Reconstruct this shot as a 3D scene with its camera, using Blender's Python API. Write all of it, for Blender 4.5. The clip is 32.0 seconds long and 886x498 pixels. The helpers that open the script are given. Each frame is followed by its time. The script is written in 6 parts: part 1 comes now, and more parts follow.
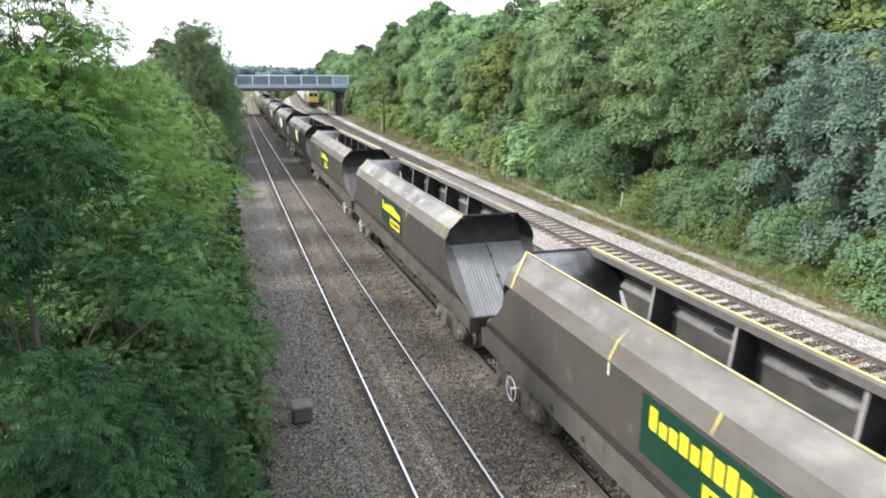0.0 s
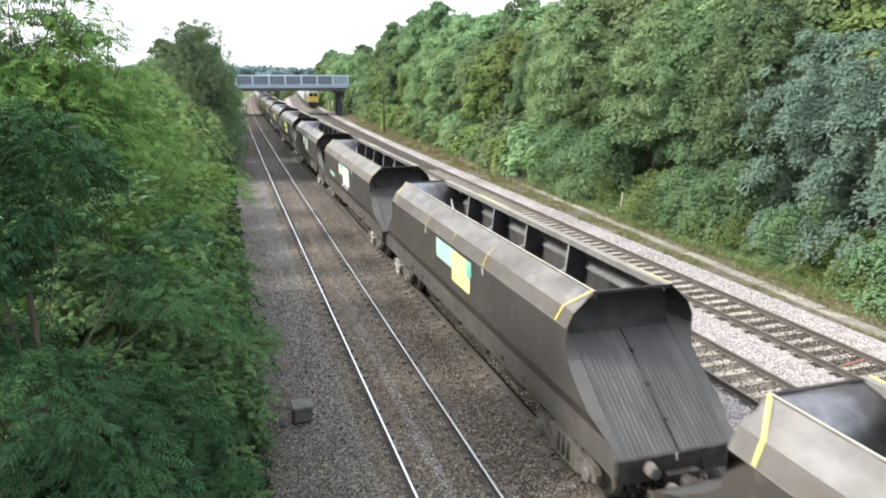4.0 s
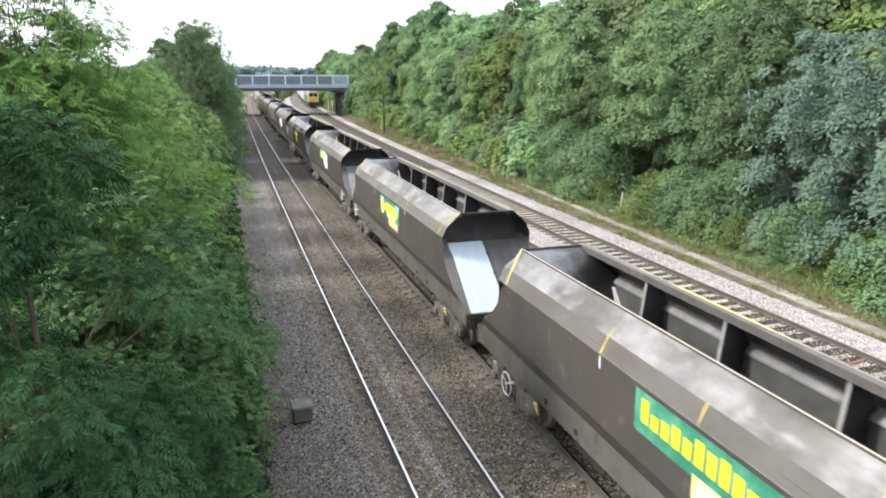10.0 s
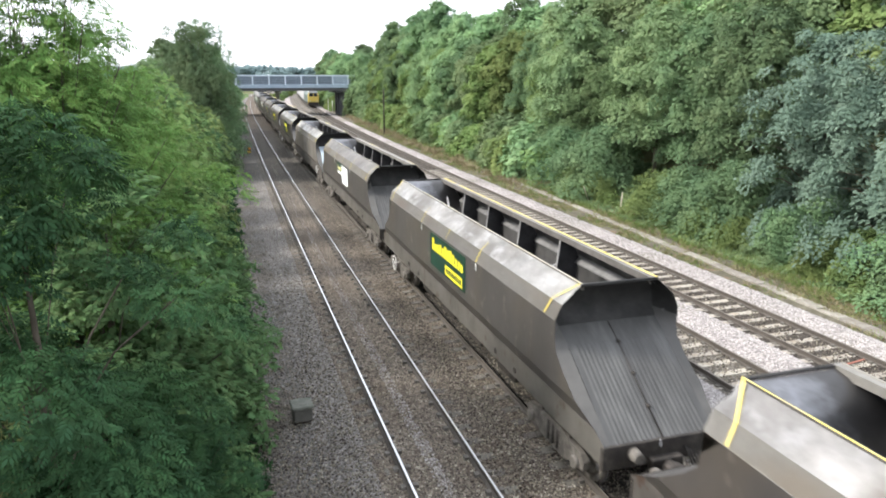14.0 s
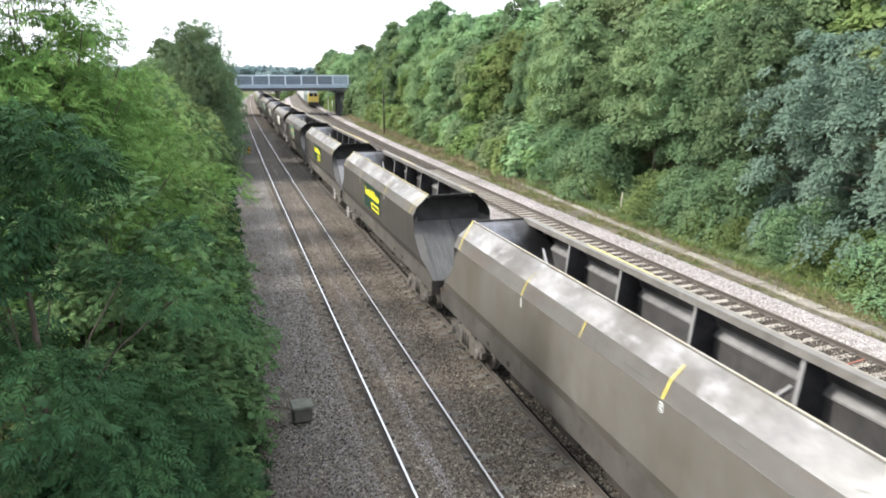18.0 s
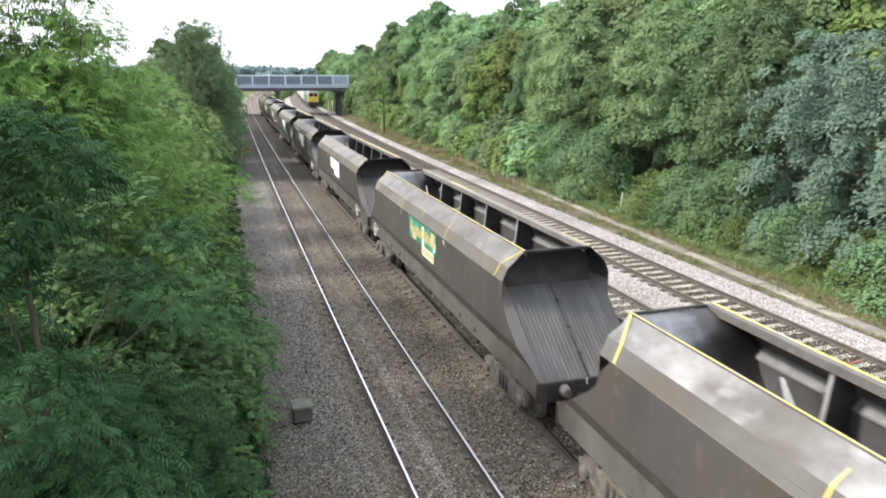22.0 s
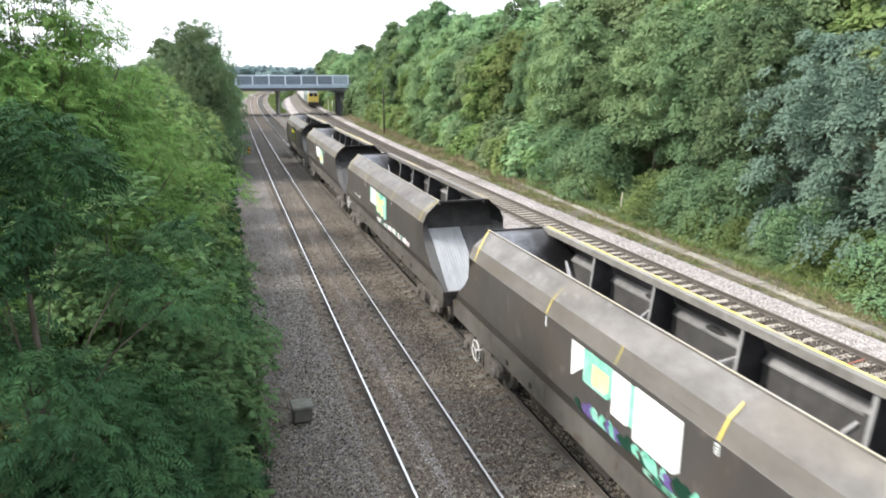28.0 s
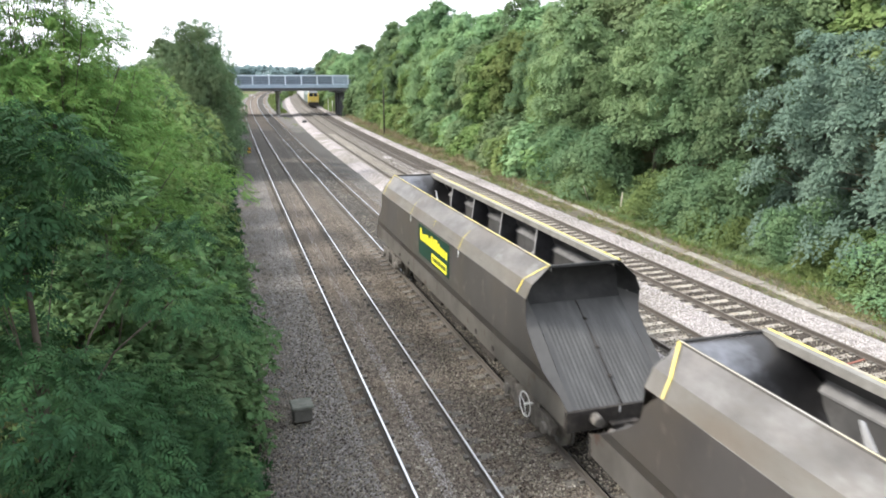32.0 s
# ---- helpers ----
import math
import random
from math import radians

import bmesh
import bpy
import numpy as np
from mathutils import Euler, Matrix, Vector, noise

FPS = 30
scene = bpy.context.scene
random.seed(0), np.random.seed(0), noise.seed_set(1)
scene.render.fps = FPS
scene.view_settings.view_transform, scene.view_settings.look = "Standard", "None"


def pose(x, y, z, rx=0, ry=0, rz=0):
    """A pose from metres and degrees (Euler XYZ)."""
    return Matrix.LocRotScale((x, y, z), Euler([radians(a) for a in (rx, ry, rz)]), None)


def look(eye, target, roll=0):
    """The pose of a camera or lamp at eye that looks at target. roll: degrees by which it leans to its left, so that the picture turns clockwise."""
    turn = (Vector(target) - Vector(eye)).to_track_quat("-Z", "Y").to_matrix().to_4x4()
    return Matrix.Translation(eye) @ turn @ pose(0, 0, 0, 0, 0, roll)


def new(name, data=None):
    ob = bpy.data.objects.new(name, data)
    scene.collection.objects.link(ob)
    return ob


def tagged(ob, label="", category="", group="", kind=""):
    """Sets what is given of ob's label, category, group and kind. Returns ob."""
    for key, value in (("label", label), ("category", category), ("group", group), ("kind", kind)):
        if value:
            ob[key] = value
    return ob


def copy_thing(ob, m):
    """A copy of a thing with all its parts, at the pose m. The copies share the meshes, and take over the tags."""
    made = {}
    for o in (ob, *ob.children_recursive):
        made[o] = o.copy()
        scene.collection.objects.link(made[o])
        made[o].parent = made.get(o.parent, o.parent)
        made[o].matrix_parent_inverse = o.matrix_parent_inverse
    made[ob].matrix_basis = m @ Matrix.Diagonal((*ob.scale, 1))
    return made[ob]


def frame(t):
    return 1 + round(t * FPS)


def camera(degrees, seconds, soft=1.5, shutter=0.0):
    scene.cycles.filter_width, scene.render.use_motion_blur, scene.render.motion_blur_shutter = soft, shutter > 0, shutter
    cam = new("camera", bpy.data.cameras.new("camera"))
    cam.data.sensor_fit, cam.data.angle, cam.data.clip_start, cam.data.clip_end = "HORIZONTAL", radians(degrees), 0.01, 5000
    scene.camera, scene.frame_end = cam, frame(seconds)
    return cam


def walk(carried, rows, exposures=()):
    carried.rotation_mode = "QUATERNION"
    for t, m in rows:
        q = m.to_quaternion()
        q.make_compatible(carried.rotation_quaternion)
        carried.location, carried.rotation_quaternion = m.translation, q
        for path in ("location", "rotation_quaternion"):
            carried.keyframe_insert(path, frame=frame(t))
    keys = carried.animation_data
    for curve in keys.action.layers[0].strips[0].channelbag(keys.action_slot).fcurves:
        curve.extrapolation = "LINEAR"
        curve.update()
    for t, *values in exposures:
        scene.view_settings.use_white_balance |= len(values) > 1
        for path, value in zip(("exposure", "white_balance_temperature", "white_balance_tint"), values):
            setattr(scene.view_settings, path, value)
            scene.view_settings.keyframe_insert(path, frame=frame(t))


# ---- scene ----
# World: z = 0 at the rail heads, y runs along the line away from the camera, x to the right.
from math import sin, cos, pi, sqrt, atan

YAW, PITCH, EYE = 0.299, 0.245, (0.0, 0.0, 7.571)
AIM = (sin(YAW) * cos(PITCH), EYE[1] + cos(YAW) * cos(PITCH), EYE[2] - sin(PITCH))
cam = camera(64.9, 32.0, soft=1.88, shutter=0.2)
walk(cam, [(0.0, look(EYE, AIM)), (32.0, look(EYE, AIM))], exposures=[(0.0, 1.0), (32.0, 1.0)])

# ---- world and sun ----
SUN_ELEV, SUN_AZ = radians(41), radians(-74)      # azimuth from +y towards +x
world = bpy.data.worlds.new("world")
scene.world = world
world.use_nodes = True
wn, wl = world.node_tree.nodes, world.node_tree.links
wn.clear()
w_out = wn.new("ShaderNodeOutputWorld")
w_bg = wn.new("ShaderNodeBackground")
w_sky = wn.new("ShaderNodeTexSky")
w_sky.sky_type = "NISHITA"
w_sky.sun_disc = False
w_sky.sun_elevation, w_sky.sun_rotation = SUN_ELEV, SUN_AZ
w_sky.air_density, w_sky.dust_density, w_sky.ozone_density = 1.0, 4.0, 1.0
w_mix = wn.new("ShaderNodeMix")
w_mix.data_type = "RGBA"
w_mix.inputs[0].default_value = 0.72
w_mix.inputs[7].default_value = (10.5, 11.0, 11.9, 1)     # thin white cloud
wl.new(w_sky.outputs[0], w_mix.inputs[6])
wl.new(w_mix.outputs[2], w_bg.inputs[0])
w_bg.inputs[1].default_value = 0.12
wl.new(w_bg.outputs[0], w_out.inputs[0])

sun = new("sun", bpy.data.lights.new("sun", "SUN"))
sun.data.energy, sun.data.angle, sun.data.color = 2.9, radians(7), (1.0, 0.957, 0.895)
sun_from = Vector((sin(SUN_AZ) * cos(SUN_ELEV), cos(SUN_AZ) * cos(SUN_ELEV), sin(SUN_ELEV)))
sun.matrix_world = look(sun_from * 60, (0, 0, 0))

# ---- plan ----
GAUGE = 1.505                              # rail centre to rail centre
TRACKS = {1: 2.894, 2: 6.297, 3: 11.681, 4: 15.195}      # left rail of each track
TRAIN_X = TRACKS[2] + GAUGE / 2


def bend_left(y):
    """Sideways run of the left pair of tracks."""
    return 6e-5 * max(0.0, y - 20) ** 2 + 2.1e-4 * max(0.0, y - 150) ** 2


def bend_right(y):
    """Sideways run of the right pair of tracks."""
    return 2.0e-4 * (min(max(y, 20.0), 210.0) - 20) ** 2 + 0.076 * max(0.0, y - 210)


# ---- materials ----
def material(name, colours, scale=4.0, rough=0.8, metal=0.0, bump=0.2, bump_scale=60.0, island=0.0, obj=0.0, spec=0.4,
             detail=6.0, stretch=(1, 1, 1), grime=None, grime_scale=0.8, grime_at=(0.45, 0.7), translucent=0.0, cells=0.0, fleck=None, painted_shade=None):
    """A surface of two or three mixed colours, with fine relief, stains, painted shade, and chance differences between
    pieces.
    """
    m = bpy.data.materials.new(name)
    m.use_nodes = True
    n, l = m.node_tree.nodes, m.node_tree.links
    b = n["Principled BSDF"]
    out = n["Material Output"]
    co = n.new("ShaderNodeTexCoord")
    mp = n.new("ShaderNodeMapping")
    mp.inputs["Scale"].default_value = stretch
    l.new(co.outputs["Object"], mp.inputs[0])
    tex = n.new("ShaderNodeTexNoise")
    tex.inputs["Scale"].default_value, tex.inputs["Detail"].default_value, tex.inputs["Roughness"].default_value = scale, detail, 0.65
    l.new(mp.outputs[0], tex.inputs[0])
    ramp = n.new("ShaderNodeValToRGB")
    e = ramp.color_ramp.elements
    while len(e) < len(colours):
        e.new(0.5)
    for i, c in enumerate(colours):
        e[i].position = 0.3 + 0.4 * i / max(1, len(colours) - 1)
        e[i].color = (*c, 1)
    l.new(tex.outputs[0], ramp.inputs[0])
    col = ramp.outputs[0]
    if cells:
        vor = n.new("ShaderNodeTexVoronoi")
        vor.inputs["Scale"].default_value = cells
        l.new(mp.outputs[0], vor.inputs[0])
        hs = n.new("ShaderNodeHueSaturation")
        sep = n.new("ShaderNodeSeparateColor")
        l.new(vor.outputs["Color"], sep.inputs[0])
        mr = n.new("ShaderNodeMapRange")
        mr.inputs[3].default_value, mr.inputs[4].default_value = 0.45, 1.55
        l.new(sep.outputs[0], mr.inputs[0])
        l.new(mr.outputs[0], hs.inputs["Value"])
        l.new(col, hs.inputs["Color"])
        col = hs.outputs[0]
    if grime:
        t2 = n.new("ShaderNodeTexNoise")
        t2.inputs["Scale"].default_value, t2.inputs["Detail"].default_value = grime_scale, 5.0
        l.new(mp.outputs[0], t2.inputs[0])
        r2 = n.new("ShaderNodeMapRange")
        r2.inputs[1].default_value, r2.inputs[2].default_value = grime_at
        l.new(t2.outputs[0], r2.inputs[0])
        mx = n.new("ShaderNodeMix")
        mx.data_type = "RGBA"
        l.new(r2.outputs[0], mx.inputs[0])
        l.new(col, mx.inputs[6])
        mx.inputs[7].default_value = (*grime, 1)
        col = mx.outputs[2]
    if painted_shade:      # tree shade painted into the stone down the line: colour, start, end, unevenness
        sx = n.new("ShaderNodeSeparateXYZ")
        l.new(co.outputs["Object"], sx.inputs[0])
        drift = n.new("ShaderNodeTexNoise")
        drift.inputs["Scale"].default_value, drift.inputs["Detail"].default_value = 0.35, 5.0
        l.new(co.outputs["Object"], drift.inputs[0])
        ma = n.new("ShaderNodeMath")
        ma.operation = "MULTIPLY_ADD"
        ma.inputs[1].default_value = painted_shade[3]
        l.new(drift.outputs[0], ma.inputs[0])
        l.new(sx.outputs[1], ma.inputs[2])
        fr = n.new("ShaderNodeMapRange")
        fr.inputs[1].default_value, fr.inputs[2].default_value = painted_shade[1] + painted_shade[3] / 2, painted_shade[2] + painted_shade[3] / 2
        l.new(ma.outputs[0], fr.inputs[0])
        # the painted shade thins out again towards the sunlit ground by the bridge
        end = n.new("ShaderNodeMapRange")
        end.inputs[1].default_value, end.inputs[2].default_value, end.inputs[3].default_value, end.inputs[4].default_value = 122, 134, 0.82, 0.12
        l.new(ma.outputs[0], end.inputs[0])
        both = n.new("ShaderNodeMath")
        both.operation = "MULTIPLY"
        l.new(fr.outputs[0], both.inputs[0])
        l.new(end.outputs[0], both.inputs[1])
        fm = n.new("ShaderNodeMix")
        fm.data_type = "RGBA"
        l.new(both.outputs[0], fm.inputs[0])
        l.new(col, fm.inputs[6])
        fm.inputs[7].default_value = (*painted_shade[0], 1)
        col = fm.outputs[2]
    if fleck:
        colour, size, lo, hi = fleck
        t3 = n.new("ShaderNodeTexNoise")
        t3.inputs["Scale"].default_value, t3.inputs["Detail"].default_value = size, 8.0
        l.new(mp.outputs[0], t3.inputs[0])
        r3 = n.new("ShaderNodeMapRange")
        r3.inputs[1].default_value, r3.inputs[2].default_value, r3.inputs[4].default_value = lo, hi, 0.75
        l.new(t3.outputs[0], r3.inputs[0])
        mf = n.new("ShaderNodeMix")
        mf.data_type = "RGBA"
        l.new(r3.outputs[0], mf.inputs[0])
        l.new(col, mf.inputs[6])
        mf.inputs[7].default_value = (*colour, 1)
        col = mf.outputs[2]
    for amount, kind in ((island, "island"), (obj, "object")):
        if not amount:
            continue
        if kind == "island":
            src = n.new("ShaderNodeNewGeometry").outputs["Random Per Island"]
        else:
            src = n.new("ShaderNodeObjectInfo").outputs["Random"]
        hs = n.new("ShaderNodeHueSaturation")
        mr = n.new("ShaderNodeMapRange")
        mr.inputs[3].default_value, mr.inputs[4].default_value = 1 - amount, 1 + amount
        l.new(src, mr.inputs[0])
        l.new(mr.outputs[0], hs.inputs["Value"])
        mr2 = n.new("ShaderNodeMapRange")
        mr2.inputs[3].default_value, mr2.inputs[4].default_value = 0.5 - (0.05 if kind == "island" else 0.07) * amount, 0.5 + (0.05 if kind == "island" else 0.07) * amount
        l.new(src, mr2.inputs[0])
        l.new(mr2.outputs[0], hs.inputs["Hue"])
        l.new(col, hs.inputs["Color"])
        col = hs.outputs[0]
    l.new(col, b.inputs["Base Color"])
    b.inputs["Roughness"].default_value, b.inputs["Metallic"].default_value = rough, metal
    b.inputs["Specular IOR Level"].default_value = spec
    if bump:
        bt = n.new("ShaderNodeTexNoise") if not cells else n.new("ShaderNodeTexVoronoi")
        bt.inputs["Scale"].default_value = bump_scale
        l.new(mp.outputs[0], bt.inputs[0])
        bp = n.new("ShaderNodeBump")
        bp.inputs["Strength"].default_value, bp.inputs["Distance"].default_value = min(1.0, bump), 0.02 if not cells else 0.05
        if cells:
            bp.invert = True
        l.new(bt.outputs[0], bp.inputs["Height"])
        l.new(bp.outputs[0], b.inputs["Normal"])
    if translucent:
        tr = n.new("ShaderNodeBsdfTranslucent")
        l.new(col, tr.inputs[0])
        ms = n.new("ShaderNodeMixShader")
        ms.inputs[0].default_value = translucent
        l.new(b.outputs[0], ms.inputs[1])
        l.new(tr.outputs[0], ms.inputs[2])
        l.new(ms.outputs[0], out.inputs[0])
    return m


# ballast, shoulder and ash carry the left trees' shade as painted colour
M_BALLAST = material("brown_ballast", painted_shade=((0.07, 0.066, 0.06), 30, 56, 45), colours=[(0.0833, 0.0672, 0.0536), (0.1617, 0.1345, 0.1092), (0.2938, 0.2545, 0.2145)], scale=9, rough=0.95, bump=0.8, bump_scale=30,
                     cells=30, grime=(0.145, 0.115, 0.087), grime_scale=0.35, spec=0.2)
# stained strip below the train, its dark also painted for the shade there
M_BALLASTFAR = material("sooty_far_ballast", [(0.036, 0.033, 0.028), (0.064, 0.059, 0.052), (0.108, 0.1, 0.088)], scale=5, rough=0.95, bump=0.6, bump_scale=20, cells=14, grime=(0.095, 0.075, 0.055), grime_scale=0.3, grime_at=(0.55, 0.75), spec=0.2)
M_SHOULDER = material("pale_dusty_shoulder", painted_shade=((0.08, 0.076, 0.07), 40, 62, 45), colours=[(0.12, 0.11, 0.1), (0.22, 0.205, 0.19), (0.35, 0.33, 0.31)], scale=10, rough=0.95, bump=0.8, bump_scale=44, cells=44, spec=0.2)
M_ASH = material("grey_cess_ash", painted_shade=((0.07, 0.067, 0.062), 40, 62, 45), colours=[(0.108, 0.102, 0.095), (0.178, 0.168, 0.158), (0.285, 0.273, 0.26)], scale=10, rough=0.95, bump=0.8, bump_scale=32,
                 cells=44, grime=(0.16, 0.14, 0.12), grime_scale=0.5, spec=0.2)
M_STONE = material("pale_granite_ballast", colours=[(0.2046, 0.18, 0.1755), (0.3534, 0.3195, 0.3105), (0.4836, 0.441, 0.432)], scale=12, rough=0.9, bump=1.0, bump_scale=16,
                   cells=16, spec=0.25, grime=(0.22, 0.2, 0.175), grime_scale=0.22, grime_at=(0.48, 0.62))
M_FOURFOOT = material("dusty_track_ballast", [(0.09, 0.08, 0.068), (0.15, 0.135, 0.116), (0.215, 0.197, 0.172)], scale=10, rough=0.95, bump=1.0, bump_scale=20,
                      cells=20, spec=0.2)
M_FOURDARK = material("oily_brown_track_ballast", [(0.04, 0.034, 0.029), (0.07, 0.06, 0.051), (0.115, 0.1, 0.086)], scale=10, rough=0.95, bump=1.0, bump_scale=20, cells=20, spec=0.2)
M_CESS = material("dry_brown_cess", [(0.07, 0.066, 0.048), (0.112, 0.103, 0.077), (0.165, 0.15, 0.115)], scale=2.6, rough=1.0, bump=0.8, bump_scale=18, grime=(0.2, 0.13, 0.085), grime_scale=0.7, grime_at=(0.59, 0.7), spec=0.1)
M_EARTH = material("earth_and_grass", [(0.07, 0.085, 0.035), (0.11, 0.13, 0.05), (0.16, 0.17, 0.075)], scale=1.6, rough=1.0, bump=0.8, bump_scale=18,
                   grime=(0.15, 0.14, 0.08), grime_scale=0.3, spec=0.1)
M_RAIL = material("rusty_rail_web", [(0.06, 0.052, 0.045), (0.11, 0.096, 0.082)], scale=8, rough=0.8, bump=0.3, stretch=(1, 0.2, 1))
M_RAILHEAD = material("polished_rail_head", [(0.62, 0.63, 0.65), (0.78, 0.79, 0.81)], scale=3, rough=0.3, metal=0.55, bump=0.0, stretch=(1, 0.05, 1))
M_RAILMIRROR = material("mirror_bright_rail_head", [(0.6, 0.6, 0.62), (0.75, 0.76, 0.78)], scale=3, rough=0.18, metal=1.0, bump=0.0, stretch=(1, 0.05, 1))
M_RAILDULL = material("dull_rail_head", [(0.16, 0.14, 0.12), (0.24, 0.215, 0.185)], scale=5, rough=0.55, metal=0.6, bump=0.0, stretch=(1, 0.05, 1))
M_SLEEPER = material("pale_concrete_sleeper", [(0.27, 0.255, 0.22), (0.37, 0.35, 0.31), (0.45, 0.43, 0.385)], scale=7, rough=0.9, bump=0.3, obj=0.14, grime=(0.26, 0.22, 0.17), grime_scale=2.5)
M_SLEEPER_DARK = material("dirty_sleeper", [(0.1, 0.09, 0.077), (0.16, 0.146, 0.127)], scale=7, rough=0.95, bump=0.4, obj=0.2)
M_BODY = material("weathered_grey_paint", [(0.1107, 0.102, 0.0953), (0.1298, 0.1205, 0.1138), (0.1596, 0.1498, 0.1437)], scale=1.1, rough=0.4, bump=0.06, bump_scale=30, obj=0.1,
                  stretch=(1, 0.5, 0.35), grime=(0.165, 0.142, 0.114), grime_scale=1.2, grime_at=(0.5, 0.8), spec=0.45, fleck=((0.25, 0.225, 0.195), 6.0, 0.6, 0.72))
M_DUSTY = material("dust_coated_lower_side", [(0.1452, 0.134, 0.1188), (0.1914, 0.1782, 0.1604), (0.2376, 0.2244, 0.2046)], scale=1.4, rough=0.7, bump=0.1, bump_scale=25, obj=0.12, stretch=(1, 0.5, 0.35), grime=(0.1, 0.09, 0.078), grime_scale=1.6, grime_at=(0.55, 0.7), spec=0.3, fleck=((0.12, 0.075, 0.05), 7.0, 0.6, 0.7))
M_BODYTAN = material("dust_pale_tan_paint", [(0.24, 0.22, 0.195), (0.28, 0.26, 0.232), (0.33, 0.308, 0.278)], scale=0.8, rough=0.6, bump=0.08, bump_scale=25, stretch=(1, 0.5, 0.35), grime=(0.2, 0.18, 0.15), grime_scale=1.3, spec=0.35)
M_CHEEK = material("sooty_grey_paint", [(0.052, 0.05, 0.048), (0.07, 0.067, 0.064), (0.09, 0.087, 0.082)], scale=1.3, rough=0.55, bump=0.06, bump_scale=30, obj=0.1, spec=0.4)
# scuffed metal, its base colour raised to carry the sky's reflection
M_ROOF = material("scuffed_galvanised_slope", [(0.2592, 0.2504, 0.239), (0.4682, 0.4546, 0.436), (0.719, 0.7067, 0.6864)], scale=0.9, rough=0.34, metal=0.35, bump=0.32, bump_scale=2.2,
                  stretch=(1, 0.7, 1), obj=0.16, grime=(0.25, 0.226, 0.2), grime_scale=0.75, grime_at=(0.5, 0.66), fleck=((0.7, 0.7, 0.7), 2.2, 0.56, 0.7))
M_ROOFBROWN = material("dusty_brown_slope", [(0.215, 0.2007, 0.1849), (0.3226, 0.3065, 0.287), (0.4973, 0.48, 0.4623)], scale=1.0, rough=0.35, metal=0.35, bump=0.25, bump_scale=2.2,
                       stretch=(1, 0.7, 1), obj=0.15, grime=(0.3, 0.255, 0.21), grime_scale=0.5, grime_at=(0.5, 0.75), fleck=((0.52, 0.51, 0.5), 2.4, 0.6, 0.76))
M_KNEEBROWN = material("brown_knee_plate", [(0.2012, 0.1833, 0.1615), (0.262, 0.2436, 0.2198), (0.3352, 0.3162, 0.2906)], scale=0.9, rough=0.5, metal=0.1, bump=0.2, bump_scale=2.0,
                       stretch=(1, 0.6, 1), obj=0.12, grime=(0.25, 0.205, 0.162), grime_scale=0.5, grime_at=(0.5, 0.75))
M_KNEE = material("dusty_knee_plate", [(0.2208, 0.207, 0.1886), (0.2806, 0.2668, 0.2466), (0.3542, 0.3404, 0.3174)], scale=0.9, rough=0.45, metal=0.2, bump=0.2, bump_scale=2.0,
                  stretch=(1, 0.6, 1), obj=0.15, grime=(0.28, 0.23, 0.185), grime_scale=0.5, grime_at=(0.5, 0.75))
M_RIM = material("worn_rim_steel", [(0.12, 0.112, 0.102), (0.165, 0.155, 0.142), (0.22, 0.21, 0.195)], scale=2.5, rough=0.5, metal=0.2, bump=0.1, obj=0.35)
M_INWALL = material("coal_dusted_wall", [(0.045, 0.044, 0.043), (0.085, 0.083, 0.081), (0.135, 0.133, 0.131)], scale=1.0, rough=0.55, metal=0.25, bump=0.15, bump_scale=10, grime=(0.022, 0.022, 0.022), grime_scale=0.5, grime_at=(0.52, 0.62))
M_SHELF = material("scoured_grey_shelf", [(0.12, 0.12, 0.12), (0.2, 0.198, 0.196), (0.3, 0.298, 0.296)], scale=1.2, rough=0.45, metal=0.3, bump=0.1, obj=0.2)
M_TIE = material("bright_scoured_tie", [(0.36, 0.36, 0.36), (0.55, 0.55, 0.55)], scale=3, rough=0.4, metal=0.2, bump=0.05)
M_SHEETMID = material("silvery_ribbed_end_sheet", [(0.15, 0.152, 0.155), (0.235, 0.238, 0.24)], scale=2, rough=0.42, metal=0.3, bump=0.03, stretch=(2, 0.5, 0.5))
M_TEALGRN = material("teal_green_panel", [(0.018, 0.14, 0.085), (0.045, 0.235, 0.145), (0.13, 0.37, 0.26)], scale=2.6, rough=0.5, bump=0.03)
M_TAN = material("tan_worn_plate", [(0.45, 0.36, 0.16), (0.56, 0.47, 0.25)], scale=4, rough=0.6, bump=0.03)
M_CREAM = material("faint_cream_yellow", [(0.72, 0.7, 0.48), (0.8, 0.79, 0.62)], scale=4, rough=0.5, bump=0.02)
M_LILAC = material("purple_grey_spray", [(0.3, 0.27, 0.34), (0.4, 0.37, 0.44)], scale=5, rough=0.6, bump=0.02)
M_PINKWHITE = material("pinkish_white_spray", [(0.6, 0.5, 0.5), (0.72, 0.64, 0.64)], scale=5, rough=0.6, bump=0.02)
M_FLANGE = material("bright_worn_flange", [(0.28, 0.277, 0.272), (0.42, 0.415, 0.41)], scale=3, rough=0.45, metal=0.3, bump=0.1)
M_SHEETBRIGHT = material("bright_ribbed_end_sheet", [(0.26, 0.265, 0.27), (0.4, 0.405, 0.41)], scale=2, rough=0.4, metal=0.3, bump=0.03, stretch=(2, 0.5, 0.5))
M_PURPLE = material("purple_spray_paint", [(0.1, 0.07, 0.22), (0.16, 0.12, 0.3)], scale=4, rough=0.5, bump=0.02)
# coal black, with the shade under the overhang painted in
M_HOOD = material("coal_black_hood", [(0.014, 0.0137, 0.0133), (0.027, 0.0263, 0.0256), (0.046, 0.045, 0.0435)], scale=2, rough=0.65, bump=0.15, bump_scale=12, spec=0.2)
